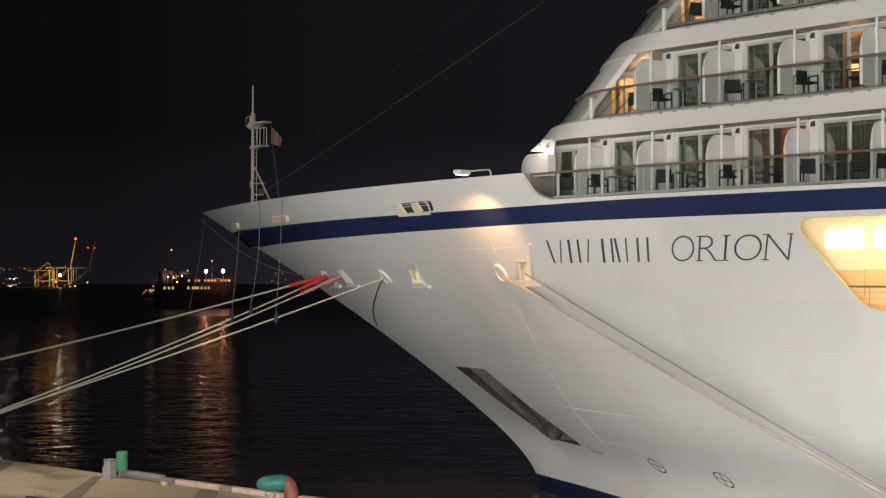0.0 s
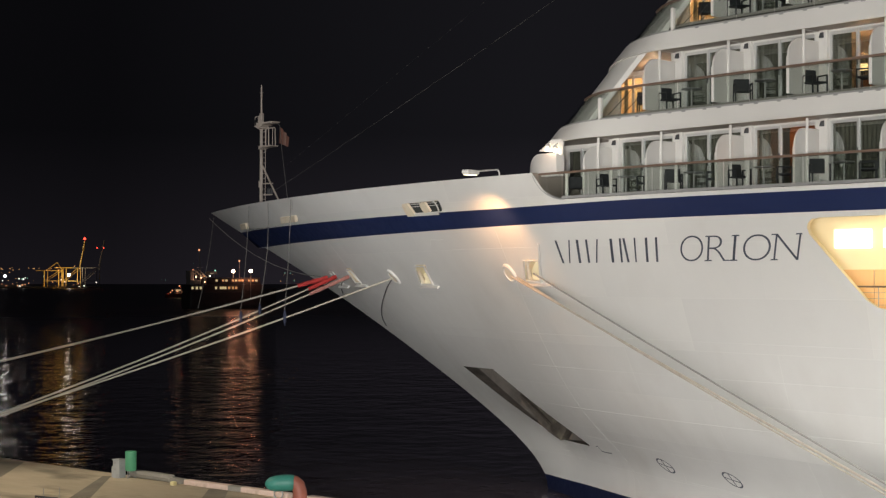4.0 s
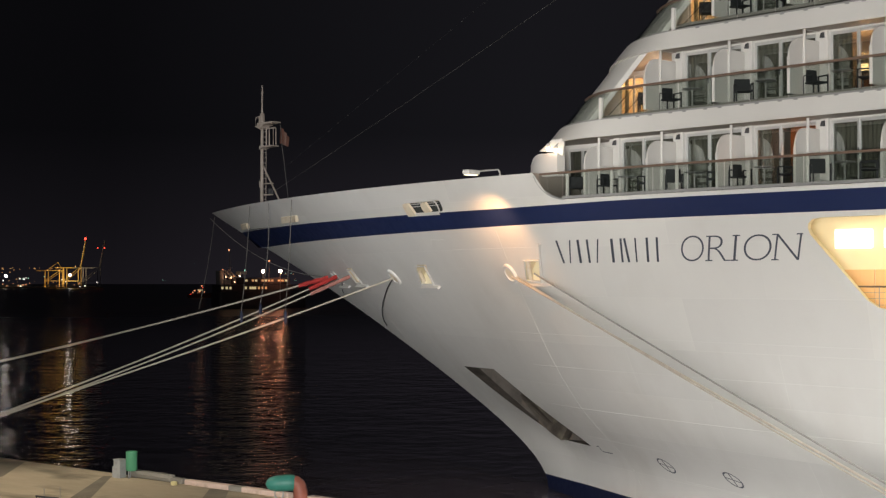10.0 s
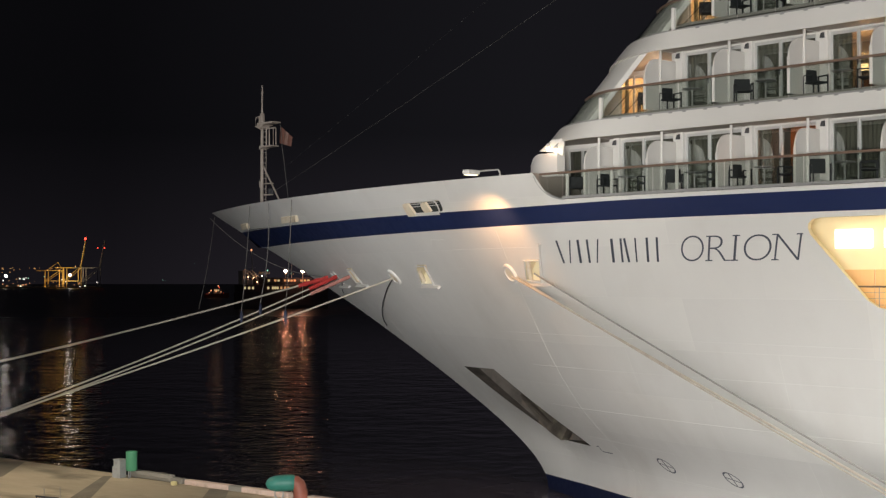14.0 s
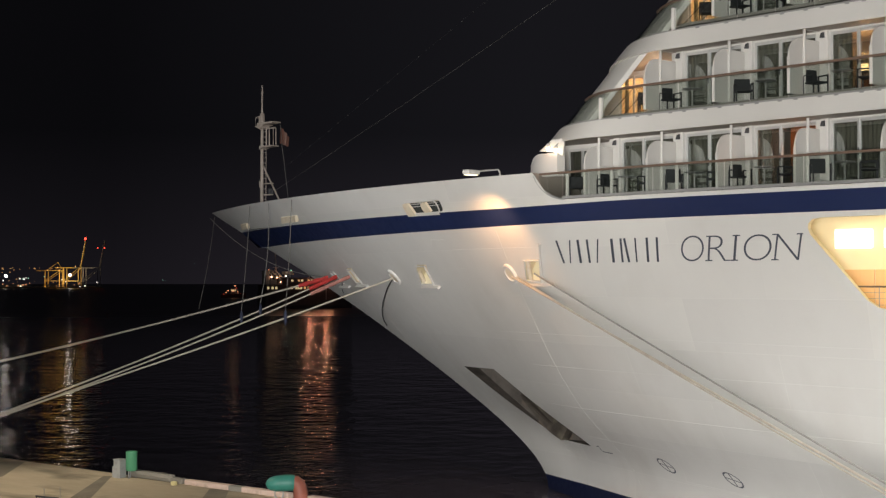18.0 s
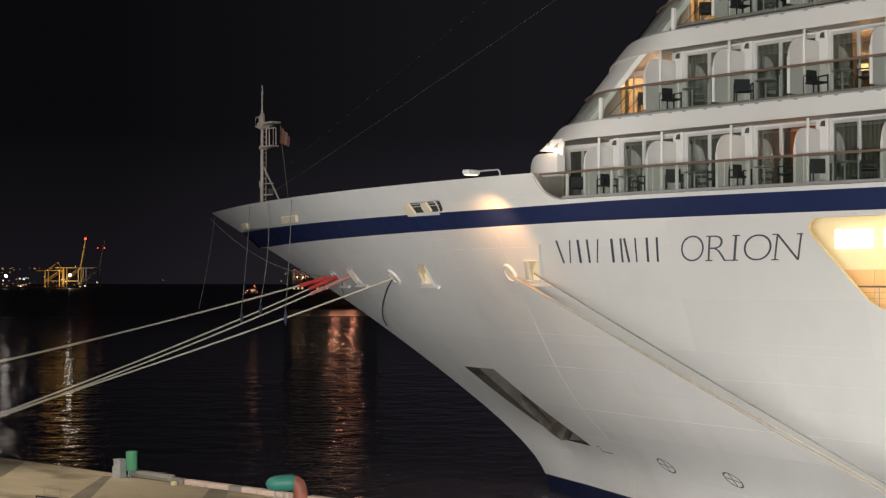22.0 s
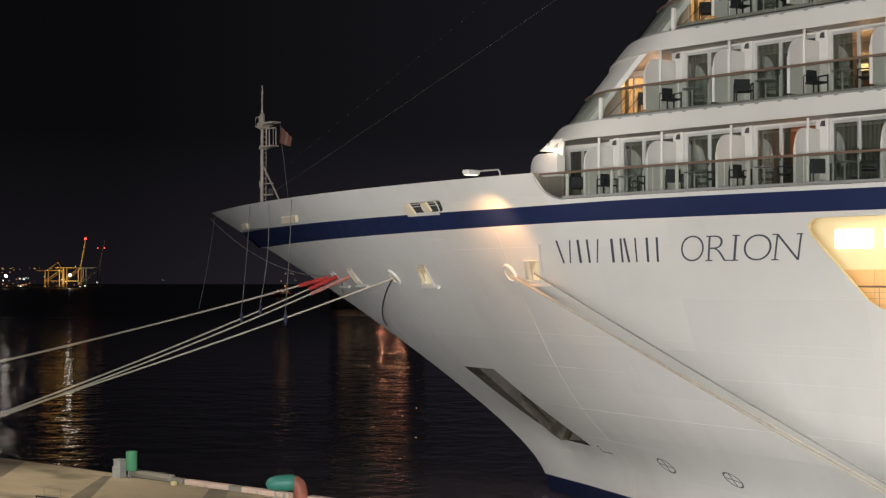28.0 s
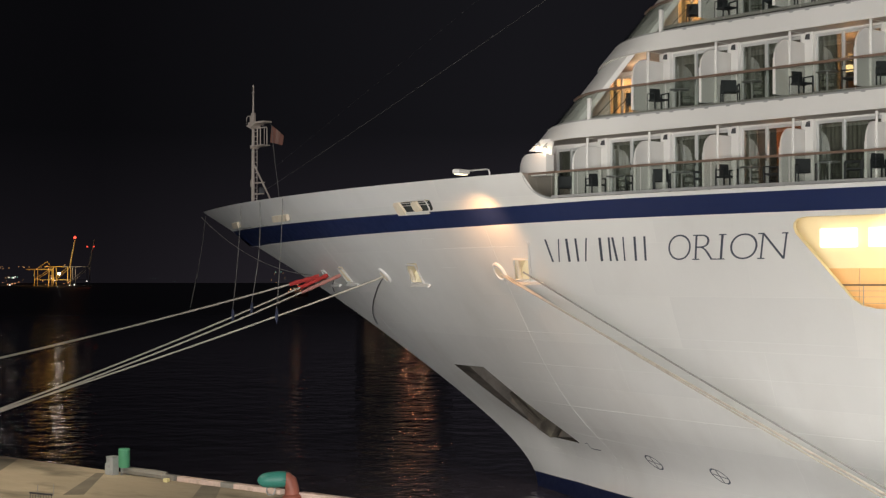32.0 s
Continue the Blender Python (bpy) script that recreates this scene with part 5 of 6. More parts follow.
mooring(lead(-4.9, 10.33), (19.3, -9.0, 2.7), 0.16, 0.028, YROPE, "slack tan spring rope beside the taut one")
mooring(lead(-3.7, 10.45), (19.3, -8.8, 2.8), 0.08, 0.034, SPRINGROPE, "grey spring rope slanting down past the hull")

# lines hanging from the bulwark with canvas weights over the bow ropes


def drop_line(x, z0, foot, sag_x=0.0, weight=True, r=0.017):
    a = hull_at(x, z0, 0.06)[0] if z0 < 15 else Vector((stem(14.1) + 0.1, YC, 13.9))
    b = Vector(foot)
    pts = [a.lerp(b, f) + Vector((0.25 * sag_x * math.sin(f * math.pi), 0, 0)) for f in np.linspace(0, 1, 16)]
    t = thing("tag_line", "thin hanging line with a dark canvas weight" if weight else "thin slack line hanging from the bow", "rope", group="hanging lines")
    bm = bmesh.new()
    tube(bm, pts, r, 6)
    part("line", bm, GROPE, t, smooth=True)
    if weight:
        bm = bmesh.new()
        lathe(bm, [(0.02, 0.3), (0.06, 0.22), (0.09, 0.0), (0.08, -0.2), (0.03, -0.34), (0.015, -0.42)], 10, Matrix.Translation(b - Vector((0, 0, 0.3))))
        part("weight", bm, NAVYWEIGHT, t, smooth=True)


drop_line(-27.0, 14.1, (-24.6, 4.62, 8.62), 0.3)
drop_line(-23.9, 14.1, (-24.15, 5.5, 8.98), 0.9)
drop_line(-20.8, 14.1, (-19.05, 2.34, 8.75), 0.2)
drop_line(-36.0, 99, (-29.75, 6.25, 8.65), 0.5, False)
bm = bmesh.new()
tube(bm, hang((-36.3, YC - 0.1, 13.85), (-25.6, hull_y(-25.6, 10.3) - 0.05, 10.35), 0.75, 30), 0.018, 6)
tagged(part("slack_line", bm, GROPE, smooth=True), "slack grey line sagging below the bow tip", "rope")
for pts in (((-15.6, 10.2), (-15.95, 10.1), (-16.8, 9.82), (-17.7, 9.49), (-18.8, 9.1), (-19.75, 8.73), (-20.5, 8.4), (-21.05, 8.09), (-21.3, 7.8)), ((-22.4, 10.1), (-23.0, 9.95), (-23.7, 9.72), (-24.1, 9.5))):
    bm = bmesh.new()
    tube(bm, [hull_at(x, z, 0.05)[0] for x, z in pts], 0.026, 6)
    tagged(part("slack_line", bm, DARKGREY, smooth=True), "dark slack line lying against the bow plating", "rope")

# ---------------- balcony furniture ----------------


def balcony_chair():
    t = thing("balcony_chair", "black woven armchair on a balcony", "chair", group="balcony chairs")
    bm = bmesh.new()
    box(bm, (-0.27, -0.26, 0.38), (0.27, 0.26, 0.44), bevel=0.02)
    part("seat", bm, BLACK, t)
    bm = bmesh.new()
    box(bm, (-0.27, 0.22, 0.44), (0.27, 0.27, 0.90), pose(0, 0, 0, rx=-6), bevel=0.02)
    part("backrest", bm, BLACK, t)
    for x in (-0.28, 0.28):
        bm = bmesh.new()
        box(bm, (x - 0.03, -0.27, 0.63), (x + 0.03, 0.26, 0.67), bevel=0.012)
        part("armrest", bm, BLACK, t)
        for y in (-0.25, 0.25):
            bm = bmesh.new()
            box(bm, (x - 0.022, y - 0.022, 0), (x + 0.022, y + 0.022, 0.64), bevel=0.006)
            part("leg", bm, BLACK, t)
    return t


def balcony_table():
    t = thing("balcony_table", "small round-cornered grey balcony table", "table", group="balcony tables")
    bm = bmesh.new()
    lathe(bm, [(0.33, 0.66), (0.36, 0.675), (0.36, 0.69), (0.33, 0.70)], 24)
    part("tabletop", bm, TABLETOP, t, smooth=True)
    bm = bmesh.new()
    rod(bm, (0, 0, 0.03), (0, 0, 0.66), 0.03, 10)
    part("pedestal", bm, GREYM, t, smooth=True)
    bm = bmesh.new()
    lathe(bm, [(0.22, 0), (0.22, 0.015), (0.05, 0.035)], 20)
    part("foot", bm, GREYM, t, smooth=True)
    return t


first_chair, first_table = balcony_chair(), balcony_table()
used = [False, False]


def furnish(k, n, chairs, table):
    m = bay_pose(k, n)
    for x, y, r in chairs:
        mm = m @ pose(x, y, 0.0, rz=r)
        if not used[0]:
            first_chair.matrix_basis = mm
            used[0] = True
        else:
            copy_thing(first_chair, mm)
    if table:
        mm = m @ pose(*table, 0.0)
        if not used[1]:
            first_table.matrix_basis = mm
            used[1] = True
        else:
            copy_thing(first_table, mm)


for k, n in ((0, 0), (0, 1), (0, 2), (0, 3), (0, 4), (1, 1), (1, 2), (1, 3), (1, 4), (2, 2), (2, 3), (2, 4)):
    flip = (n + k) % 2
    seats = [(0.40 + 0.15 * flip, 0.15, 70 - 25 * flip), (2.25, 0.25, -75 + 20 * flip)]
    furnish(k, n, seats[:1] if (k, n) in ((1, 1), (1, 2)) else seats, (1.45, 0.05 + 0.1 * flip))
for k, s, t in ((0, -1.3, 0.35), (1, 2.1, 0.4), (2, 4.9, 0.4)):
    p = st(s, t, FLOORS[k] + 0.06)
    copy_thing(first_chair, pose(p.x, p.y, p.z, rz=40))

# ---------------- things on the quay ----------------
# kerb blocks along the edge
bm = bmesh.new()
box(bm, (-0.70, -0.16, 0), (0.70, 0.16, 0.20), bevel=0.035)
kerb = tagged(part("kerb_block", bm, KERBPINK), "faded pink and white painted concrete kerb block", "kerb", "kerb blocks")
kerb.matrix_basis = pose(-12.55, QY - 0.22, QZ - 0.01)
for x in (-11.12, -8.95 - 0.75, -8.95 + 0.68, -5.9, -4.47, -3.0):
    copy_thing(kerb, pose(x, QY - 0.22, QZ - 0.01, rz=random.uniform(-1, 1)))
bm = bmesh.new()
box(bm, (-0.36, -0.18, 0), (0.36, 0.15, 0.205), bevel=0.03)
kg = tagged(part("kerb_block", bm, KERBGREY), "short dark grey concrete kerb block", "kerb", "kerb blocks")
kg.matrix_basis = pose(-13.75, QY - 0.22, QZ - 0.01)
copy_thing(kg, pose(-10.36, QY - 0.22, QZ - 0.01))
# low rounded rubbing beam along the edge
bm = bmesh.new()
tube(bm, [(-16.55, QY - 0.26, QZ + 0.16), (-16.5, QY - 0.26, QZ + 0.18), (-15, QY - 0.26, QZ + 0.17), (-14.1, QY - 0.26, QZ + 0.15), (-14.02, QY - 0.26, QZ + 0.13)], [0.12, 0.19, 0.195, 0.18, 0.12], 8)
for v in bm.verts:
    v.co.z = max(QZ - 0.004, min(QZ + 0.29, v.co.z))
tagged(part("rubbing_beam", bm, KERBGREY), "low worn grey concrete beam on the quay edge", "fender")
# hooked bollard


def bollard(x, y):
    t = thing("bollard", "hooked mooring bollard, teal head on a red base", "bollard", pose(x, y, QZ, rz=40), "bollards")
    bm = bmesh.new()
    tube(bm, [(0.06, 0, -0.02), (0.06, 0, 0.05), (0.05, 0, 0.12), (0.04, 0, 0.36), (-0.03, 0, 0.56), (-0.16, 0, 0.66), (-0.30, 0, 0.68)], [0.40, 0.38, 0.27, 0.25, 0.255, 0.25, 0.22], 18)
    part("base", bm, REDPAINT, t, "worn red-oxide base", smooth=True)
    bm = bmesh.new()
    tube(bm, [(-0.14, 0, 0.64), (-0.22, 0, 0.645), (-0.45, 0, 0.64), (-0.80, 0, 0.62), (-1.02, 0, 0.60), (-1.14, 0, 0.59), (-1.19, 0, 0.585)], [0.24, 0.285, 0.295, 0.28, 0.235, 0.145, 0.04], 18)
    part("head", bm, TEAL, t, "glossy teal head", smooth=True)
    return t


first_bollard = bollard(-6.84, QY - 0.50)
copy_thing(first_bollard, pose(-30.8, QY - 0.75, QZ))
copy_thing(first_bollard, pose(-49.0, QY - 0.75, QZ))
copy_thing(first_bollard, pose(20.1, QY - 0.75, QZ))
# supply pedestal and green tank
ped = thing("supply_pedestal", "grey steel supply pedestal with two hatches", "cabinet", pose(-16.75, QY - 0.72, QZ - 0.004, rz=6))
bm = bmesh.new()
box(bm, (-0.18, -0.18, 0), (0.18, 0.18, 0.71), bevel=0.02)
box(bm, (-0.20, -0.20, 0.71), (0.20, 0.20, 0.74), bevel=0.01)
part("body", bm, BOXGREY, ped)
for z in (0.3, 0.56):
    bm = bmesh.new()
    box(bm, (-0.11, -0.20, z), (0.02, -0.183, z + 0.1), bevel=0.005)
    part("hatch", bm, GREYM, ped)
bm = bmesh.new()
box(bm, (-0.34, -0.10, 0), (-0.185, 0.10, 0.44), bevel=0.02)
part("side_box", bm, BOXGREY, ped)
tank = thing("green_tank", "green steel drum standing on thin legs", "tank", pose(-16.3, QY - 0.5, QZ - 0.004))
bm = bmesh.new()
lathe(bm, [(0.02, 0.31), (0.2, 0.30), (0.225, 0.34), (0.225, 1.0), (0.23, 1.02), (0.22, 1.05), (0.16, 1.07), (0.02, 1.075)], 24)
part("drum", bm, GREENTANK, tank, smooth=True)
for a in (40, 160, 280):
    bm = bmesh.new()
    rod(bm, (0.17 * math.cos(radians(a)), 0.17 * math.sin(radians(a)), 0), (0.17 * math.cos(radians(a)), 0.17 * math.sin(radians(a)), 0.36), 0.022, 8)
    part("leg", bm, GREYM, tank)
# small yellow block, post and low hoop rail, drain grating
bm = bmesh.new()
box(bm, (-0.10, -0.09, 0), (0.10, 0.09, 0.15), bevel=0.02)
yb = tagged(part("marker_block", bm, YELLOW), "small faded yellow marker block on the quay", "marker")
yb.matrix_basis = pose(-13.4, QY - 0.75, QZ - 0.01, rz=12)
hoop = thing("hoop_rail", "thin low metal hoop rail on the quay", "railing", pose(-13.66, -13.94, QZ - 0.02, rz=70.4))
for x in (-0.57, 0.0):
    bm = bmesh.new()
    rod(bm, (x, 0, 0), (x, 0, 0.45), 0.012, 8)
    part("post", bm, GREYM, hoop)
bm = bmesh.new()
rod(bm, (-0.57, 0, 0.12), (0.0, 0, 0.12), 0.009, 8)
part("top_rail", bm, GREYM, hoop)
gr = thing("fence_grating", "short dark metal grating fence on the quay", "fence", pose(-12.08, -15.59, QZ - 0.02, rz=10.0))
bm = bmesh.new()
box(bm, (-0.53, -0.02, 0.40), (0.53, 0.02, 0.46))
box(bm, (-0.53, -0.02, 0.04), (0.53, 0.02, 0.08))
part("grating_frame", bm, DARKGREY, gr)
for i in range(9):
    bm = bmesh.new()
    rod(bm, (-0.50 + i * 0.125, 0, 0.0), (-0.50 + i * 0.125, 0, 0.41), 0.012, 8)
    part("bar", bm, DARKGREY, gr)
# shackle ring by the bollard
bm = bmesh.new()
tube(bm, [(0.16 * math.cos(a), 0, 0.18 + 0.18 * math.sin(a)) for a in np.linspace(0, math.tau, 18)], 0.028, 8)
sr = tagged(part("steel_ring", bm, GREYM, smooth=True), "light steel ring beside the bollard", "ring")
sr.matrix_basis = pose(-7.75, QY - 0.62, QZ - 0.01, rz=30)

# ---------------- the far harbour ----------------
FWD = Vector((-math.cos(radians(50)), math.sin(radians(50)), 0))
RGT = Vector((math.sin(radians(50)), math.cos(radians(50)), 0))


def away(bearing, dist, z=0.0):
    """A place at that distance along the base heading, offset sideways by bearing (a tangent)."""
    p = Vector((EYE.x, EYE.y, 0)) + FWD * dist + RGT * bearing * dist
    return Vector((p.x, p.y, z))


def far_pose(bearing, dist, turn=0.0):
    p = away(bearing, dist)
    return pose(p.x, p.y, 0, rz=40 + turn)


# low dark shore
bm = bmesh.new()
rnd = random.Random(5)
pts = [(b, 4150 + 120 * math.sin(b * 30)) for b in np.linspace(-0.75, 0.5, 60)]
front = [away(b, d) for b, d in pts]
back = [away(b, d + 400) for b, d in pts]
heights = [1 + 2 * abs(math.sin(i * 0.37)) + rnd.uniform(0, 2) for i in range(60)]
va = [bm.verts.new((p.x, p.y, -1)) for p in front]
vb = [bm.verts.new((p.x, p.y, 0.4)) for p in front]
vc = [bm.verts.new((p.x, p.y, 0.4 + h * 0.02)) for p, h in zip(back, heights)]
for i in range(59):
    bm.faces.new((va[i], va[i + 1], vb[i + 1], vb[i]))
    bm.faces.new((vb[i], vb[i + 1], vc[i + 1], vc[i]))
tagged(part("backdrop_shore", bm, LAND), "low black far shore at night", "shore", kind="structure")
# the container pier under the cranes
bm = bmesh.new()
a, b, c, d = (away(q, w) for q, w in ((-0.55, 2205), (-0.232, 2205), (-0.232, 2330), (-0.55, 2330)))
lo = [bm.verts.new((p.x, p.y, -1)) for p in (a, b, c, d)]
hi = [bm.verts.new((p.x, p.y, 1.5)) for p in (a, b, c, d)]
bm.faces.new(hi)
for i in range(4):
    bm.faces.new((lo[i], lo[(i + 1) % 4], hi[(i + 1) % 4], hi[i]))
bmesh.ops.recalc_face_normals(bm, faces=bm.faces)
tagged(part("backdrop_pier", bm, CONCRETE), "low concrete container pier across the harbour", "pier", kind="structure")


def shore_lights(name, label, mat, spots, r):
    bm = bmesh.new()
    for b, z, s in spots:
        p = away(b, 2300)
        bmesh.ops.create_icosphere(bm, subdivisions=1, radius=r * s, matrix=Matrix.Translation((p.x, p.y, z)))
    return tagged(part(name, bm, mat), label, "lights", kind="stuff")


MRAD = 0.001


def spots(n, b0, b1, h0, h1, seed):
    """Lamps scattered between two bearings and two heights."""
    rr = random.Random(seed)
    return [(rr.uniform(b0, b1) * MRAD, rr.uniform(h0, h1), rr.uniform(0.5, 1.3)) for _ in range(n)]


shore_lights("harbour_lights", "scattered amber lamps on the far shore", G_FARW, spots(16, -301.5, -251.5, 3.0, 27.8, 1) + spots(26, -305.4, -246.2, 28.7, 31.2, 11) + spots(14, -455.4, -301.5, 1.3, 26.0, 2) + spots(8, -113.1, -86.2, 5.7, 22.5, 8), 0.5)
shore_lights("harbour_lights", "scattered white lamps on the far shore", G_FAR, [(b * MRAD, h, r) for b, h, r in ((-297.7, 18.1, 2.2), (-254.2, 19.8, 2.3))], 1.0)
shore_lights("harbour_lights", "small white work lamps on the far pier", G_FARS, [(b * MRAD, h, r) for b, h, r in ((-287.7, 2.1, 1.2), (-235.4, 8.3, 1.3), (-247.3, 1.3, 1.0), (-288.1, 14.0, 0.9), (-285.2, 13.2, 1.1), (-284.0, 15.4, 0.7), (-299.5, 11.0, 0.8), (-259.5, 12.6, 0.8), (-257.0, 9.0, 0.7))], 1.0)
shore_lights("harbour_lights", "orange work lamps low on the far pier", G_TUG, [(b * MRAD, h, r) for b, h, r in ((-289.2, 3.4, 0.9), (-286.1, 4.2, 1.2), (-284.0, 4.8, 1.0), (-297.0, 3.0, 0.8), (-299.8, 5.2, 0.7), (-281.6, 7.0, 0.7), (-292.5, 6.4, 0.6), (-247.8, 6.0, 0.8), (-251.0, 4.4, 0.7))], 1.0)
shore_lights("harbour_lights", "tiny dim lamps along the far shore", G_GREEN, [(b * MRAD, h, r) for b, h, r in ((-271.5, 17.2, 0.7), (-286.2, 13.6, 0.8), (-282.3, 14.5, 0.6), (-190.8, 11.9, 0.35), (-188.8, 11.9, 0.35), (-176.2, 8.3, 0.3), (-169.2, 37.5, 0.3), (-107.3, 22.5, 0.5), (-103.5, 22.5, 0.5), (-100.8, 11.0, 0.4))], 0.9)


def gantry_crane(b, mat, boom_up, lights):
    t = thing("gantry_crane", "tall floodlit container crane on the far quay" if boom_up else "yellow lit gantry crane on the far quay", "crane", far_pose(b, 2250), "far cranes")
    hh = 30 if boom_up else 26
    for x in (-11, 11):
        for y in (-9, 9):
            bm = bmesh.new()
            box(bm, (x - 0.5, y - 0.5, 1.5), (x + 0.5, y + 0.5, hh))
            part("leg", bm, mat, t)
    bm = bmesh.new()
    for y in (-9, 9):
        box(bm, (-12, y - 0.4, 10), (12, y + 0.4, 10.8))
        rod(bm, (-11, y, 11), (11, y, hh), 0.35, 6)
    part("portal_beam", bm, mat, t)
    bm = bmesh.new()
    for y in (-3, 3):
        box(bm, (-26, y - 0.4, hh), (14, y + 0.4, hh + 1.0))
    for q in range(9):
        rod(bm, (-25 + q * 4.6, -3, hh + 0.5), (-22.7 + q * 4.6, 3, hh + 0.5), 0.25, 5)
    part("girder", bm, mat, t)
    bm = bmesh.new()
    if boom_up:
        rod(bm, (12, 0, hh), (20, 0, hh + 42), 1.2, 8)
        for q in range(7):
            rod(bm, (12 + q * 1.1, -2, hh + q * 6), (13.2 + q * 1.1, 2, hh + 6 + q * 6), 0.4, 6)
    else:
        rod(bm, (-10, 0, hh + 1), (6, 0, hh + 13), 0.4, 6)
        rod(bm, (6, 0, hh + 13), (14, 0, hh + 1), 0.4, 6)
    part("boom", bm, mat, t)
    for i, (x, z, mm, r) in enumerate(lights):
        bm = bmesh.new()
        bmesh.ops.create_icosphere(bm, subdivisions=1, radius=r, matrix=Matrix.Translation((x, -3.5, z)))
        part("crane_lamp", bm, mm, t)
    return t


gantry_crane(-252.3 * MRAD, CRANEY, True, [(20.3, 75, G_RED, 2.2)] + [(12.4 + 7.2 * q / 11, 30 + 40 * q / 11, G_BOOM, 0.72 - 0.14 * (q % 3)) for q in range(12)] + [(5, 33, G_FARW, 0.7), (-22, 31, G_FARW, 0.7), (12, 8, G_FARW, 0.6), (20, 3, G_FARS, 0.9)])
gantry_crane(-265.0 * MRAD, CRANEY, False, [(-9, 27, G_FARW, 0.8), (9, 27, G_FARW, 0.8), (-8, 12, G_FARW, 0.6)])
gantry_crane(-239.2 * MRAD, CRANEG, True, [(20, 61, G_RED, 1.0), (10, 61, G_RED, 1.0)])

hf = away(-258.5 * MRAD, 2205, 4)
lamp("harbour_floodlight", "SPOT", look(hf, away(-252.3 * MRAD, 2250, 40)), 100000, (1.0, 0.74, 0.42), 1.0, 85, 0.6)
lamp("harbour_floodlight", "SPOT", look(away(-270.0 * MRAD, 2205, 5), away(-264.0 * MRAD, 2250, 18)), 56000, (1.0, 0.66, 0.30), 1.0, 95, 0.6)

# ---------------- the ferry and the tug, which move ----------------
ferry = thing("ferry", "lit passenger ferry crossing the dark harbour", "ferry")
bm = bmesh.new()
secs = []
for x, w in ((-14.6, 4.6), (-13.8, 5.4), (-8, 5.8), (11, 5.8), (18, 4.6), (23, 2.2), (27, 0.2)):
    secs.append([bm.verts.new((x, y * 0.64, z)) for y, z in ((-w * 0.8, -0.6), (-w, 1.2), (-w * 1.03, 3.4 + max(0, x - 12) * 0.09), (w * 1.03, 3.4 + max(0, x - 12) * 0.09), (w, 1.2), (w * 0.8, -0.6))])
for a, b in zip(secs, secs[1:]):
    for i in range(6):
        bm.faces.new((a[i], b[i], b[(i + 1) % 6], a[(i + 1) % 6]))
bm.faces.new(secs[0])
bm.faces.new(secs[-1][::-1])
bmesh.ops.recalc_face_normals(bm, faces=bm.faces)
part("hull", bm, FERRYHULL, ferry)
bm = bmesh.new()
box(bm, (-14.2, -3.2, 3.45), (19.5, 3.2, 6.2), bevel=0.1)
part("lower_house", bm, FERRYHULL, ferry)
bm = bmesh.new()
box(bm, (-7.0, -2.95, 6.25), (18.2, 2.95, 8.7), bevel=0.1)
part("upper_house", bm, FERRYHULL, ferry)
bm = bmesh.new()
box(bm, (-12.0, -2.6, 8.95), (-9.2, 2.6, 10.6), bevel=0.15)
br = part("wheelhouse", bm, FERRYWHITE, ferry)
bm = bmesh.new()
rod(bm, (-7.6, 0, 11.4), (-8.4, 0, 21.2), 0.16, 8)
rod(bm, (-9.4, 0, 15), (-6.6, 0, 15), 0.08, 6)
part("ferry_mast", bm, FERRYWHITE, ferry)
bm = bmesh.new()
prism(bm, [(-13.4, 8.8), (-11.6, 8.8), (-12.0, 13.9), (-13.6, 13.9)], -1.5, 1.5)
part("funnel", bm, FERRYWHITE, ferry, "raked ferry funnel")
# an open stair tower that slopes down behind the funnel
bm = bmesh.new()
for y in (-1.6, 1.6):
    rod(bm, (-11.2, y, 14.0), (-6.4, y, 10.6), 0.26, 6)
    rod(bm, (-9.6, y, 14.2), (-5.4, y, 11.2), 0.22, 6)
    for q in range(5):
        rod(bm, (-10.8 + q, y, 13.7 - 0.7 * q), (-9.2 + q, y, 13.8 - 0.68 * q), 0.13, 6)
    for x in (-11.0, -8.8, -6.6):
        rod(bm, (x, y, 8.8), (x, y, 13.9 + (x + 11.0) * -0.71), 0.17, 6)
part("stair_truss", bm, FERRYWHITE, ferry, "white floodlit steel stair truss")
bm = bmesh.new()
box(bm, (-4.2, -1.6, 12.6), (-0.9, 1.6, 13.7), bevel=0.2)
for x in (-3.8, -1.3):
    rod(bm, (x, 0, 11.3), (x, 0, 12.7), 0.12, 6)
part("raft_locker", bm, FERRYWHITE, ferry, "pale raft locker on short legs")
bm = bmesh.new()
rod(bm, (10.8, 0, 6.1), (10.8, 0, 17.4), 0.12, 8)
part("aft_mast", bm, FERRYWHITE, ferry)
for x, z, r, mm in ((-11.6, 11.6, 0.24, G_DECK), (-9.0, 11.4, 0.24, G_DECK), (-7.4, 9.8, 0.22, G_DECK), (-12.9, 14.2, 0.22, G_TUG), (-5.0, 12.0, 0.22, G_WHITE)):
    bm = bmesh.new()
    bmesh.ops.create_icosphere(bm, subdivisions=1, radius=r, matrix=Matrix.Translation((x, -2.6, z)))
    part("deck_lamp", bm, mm, ferry)
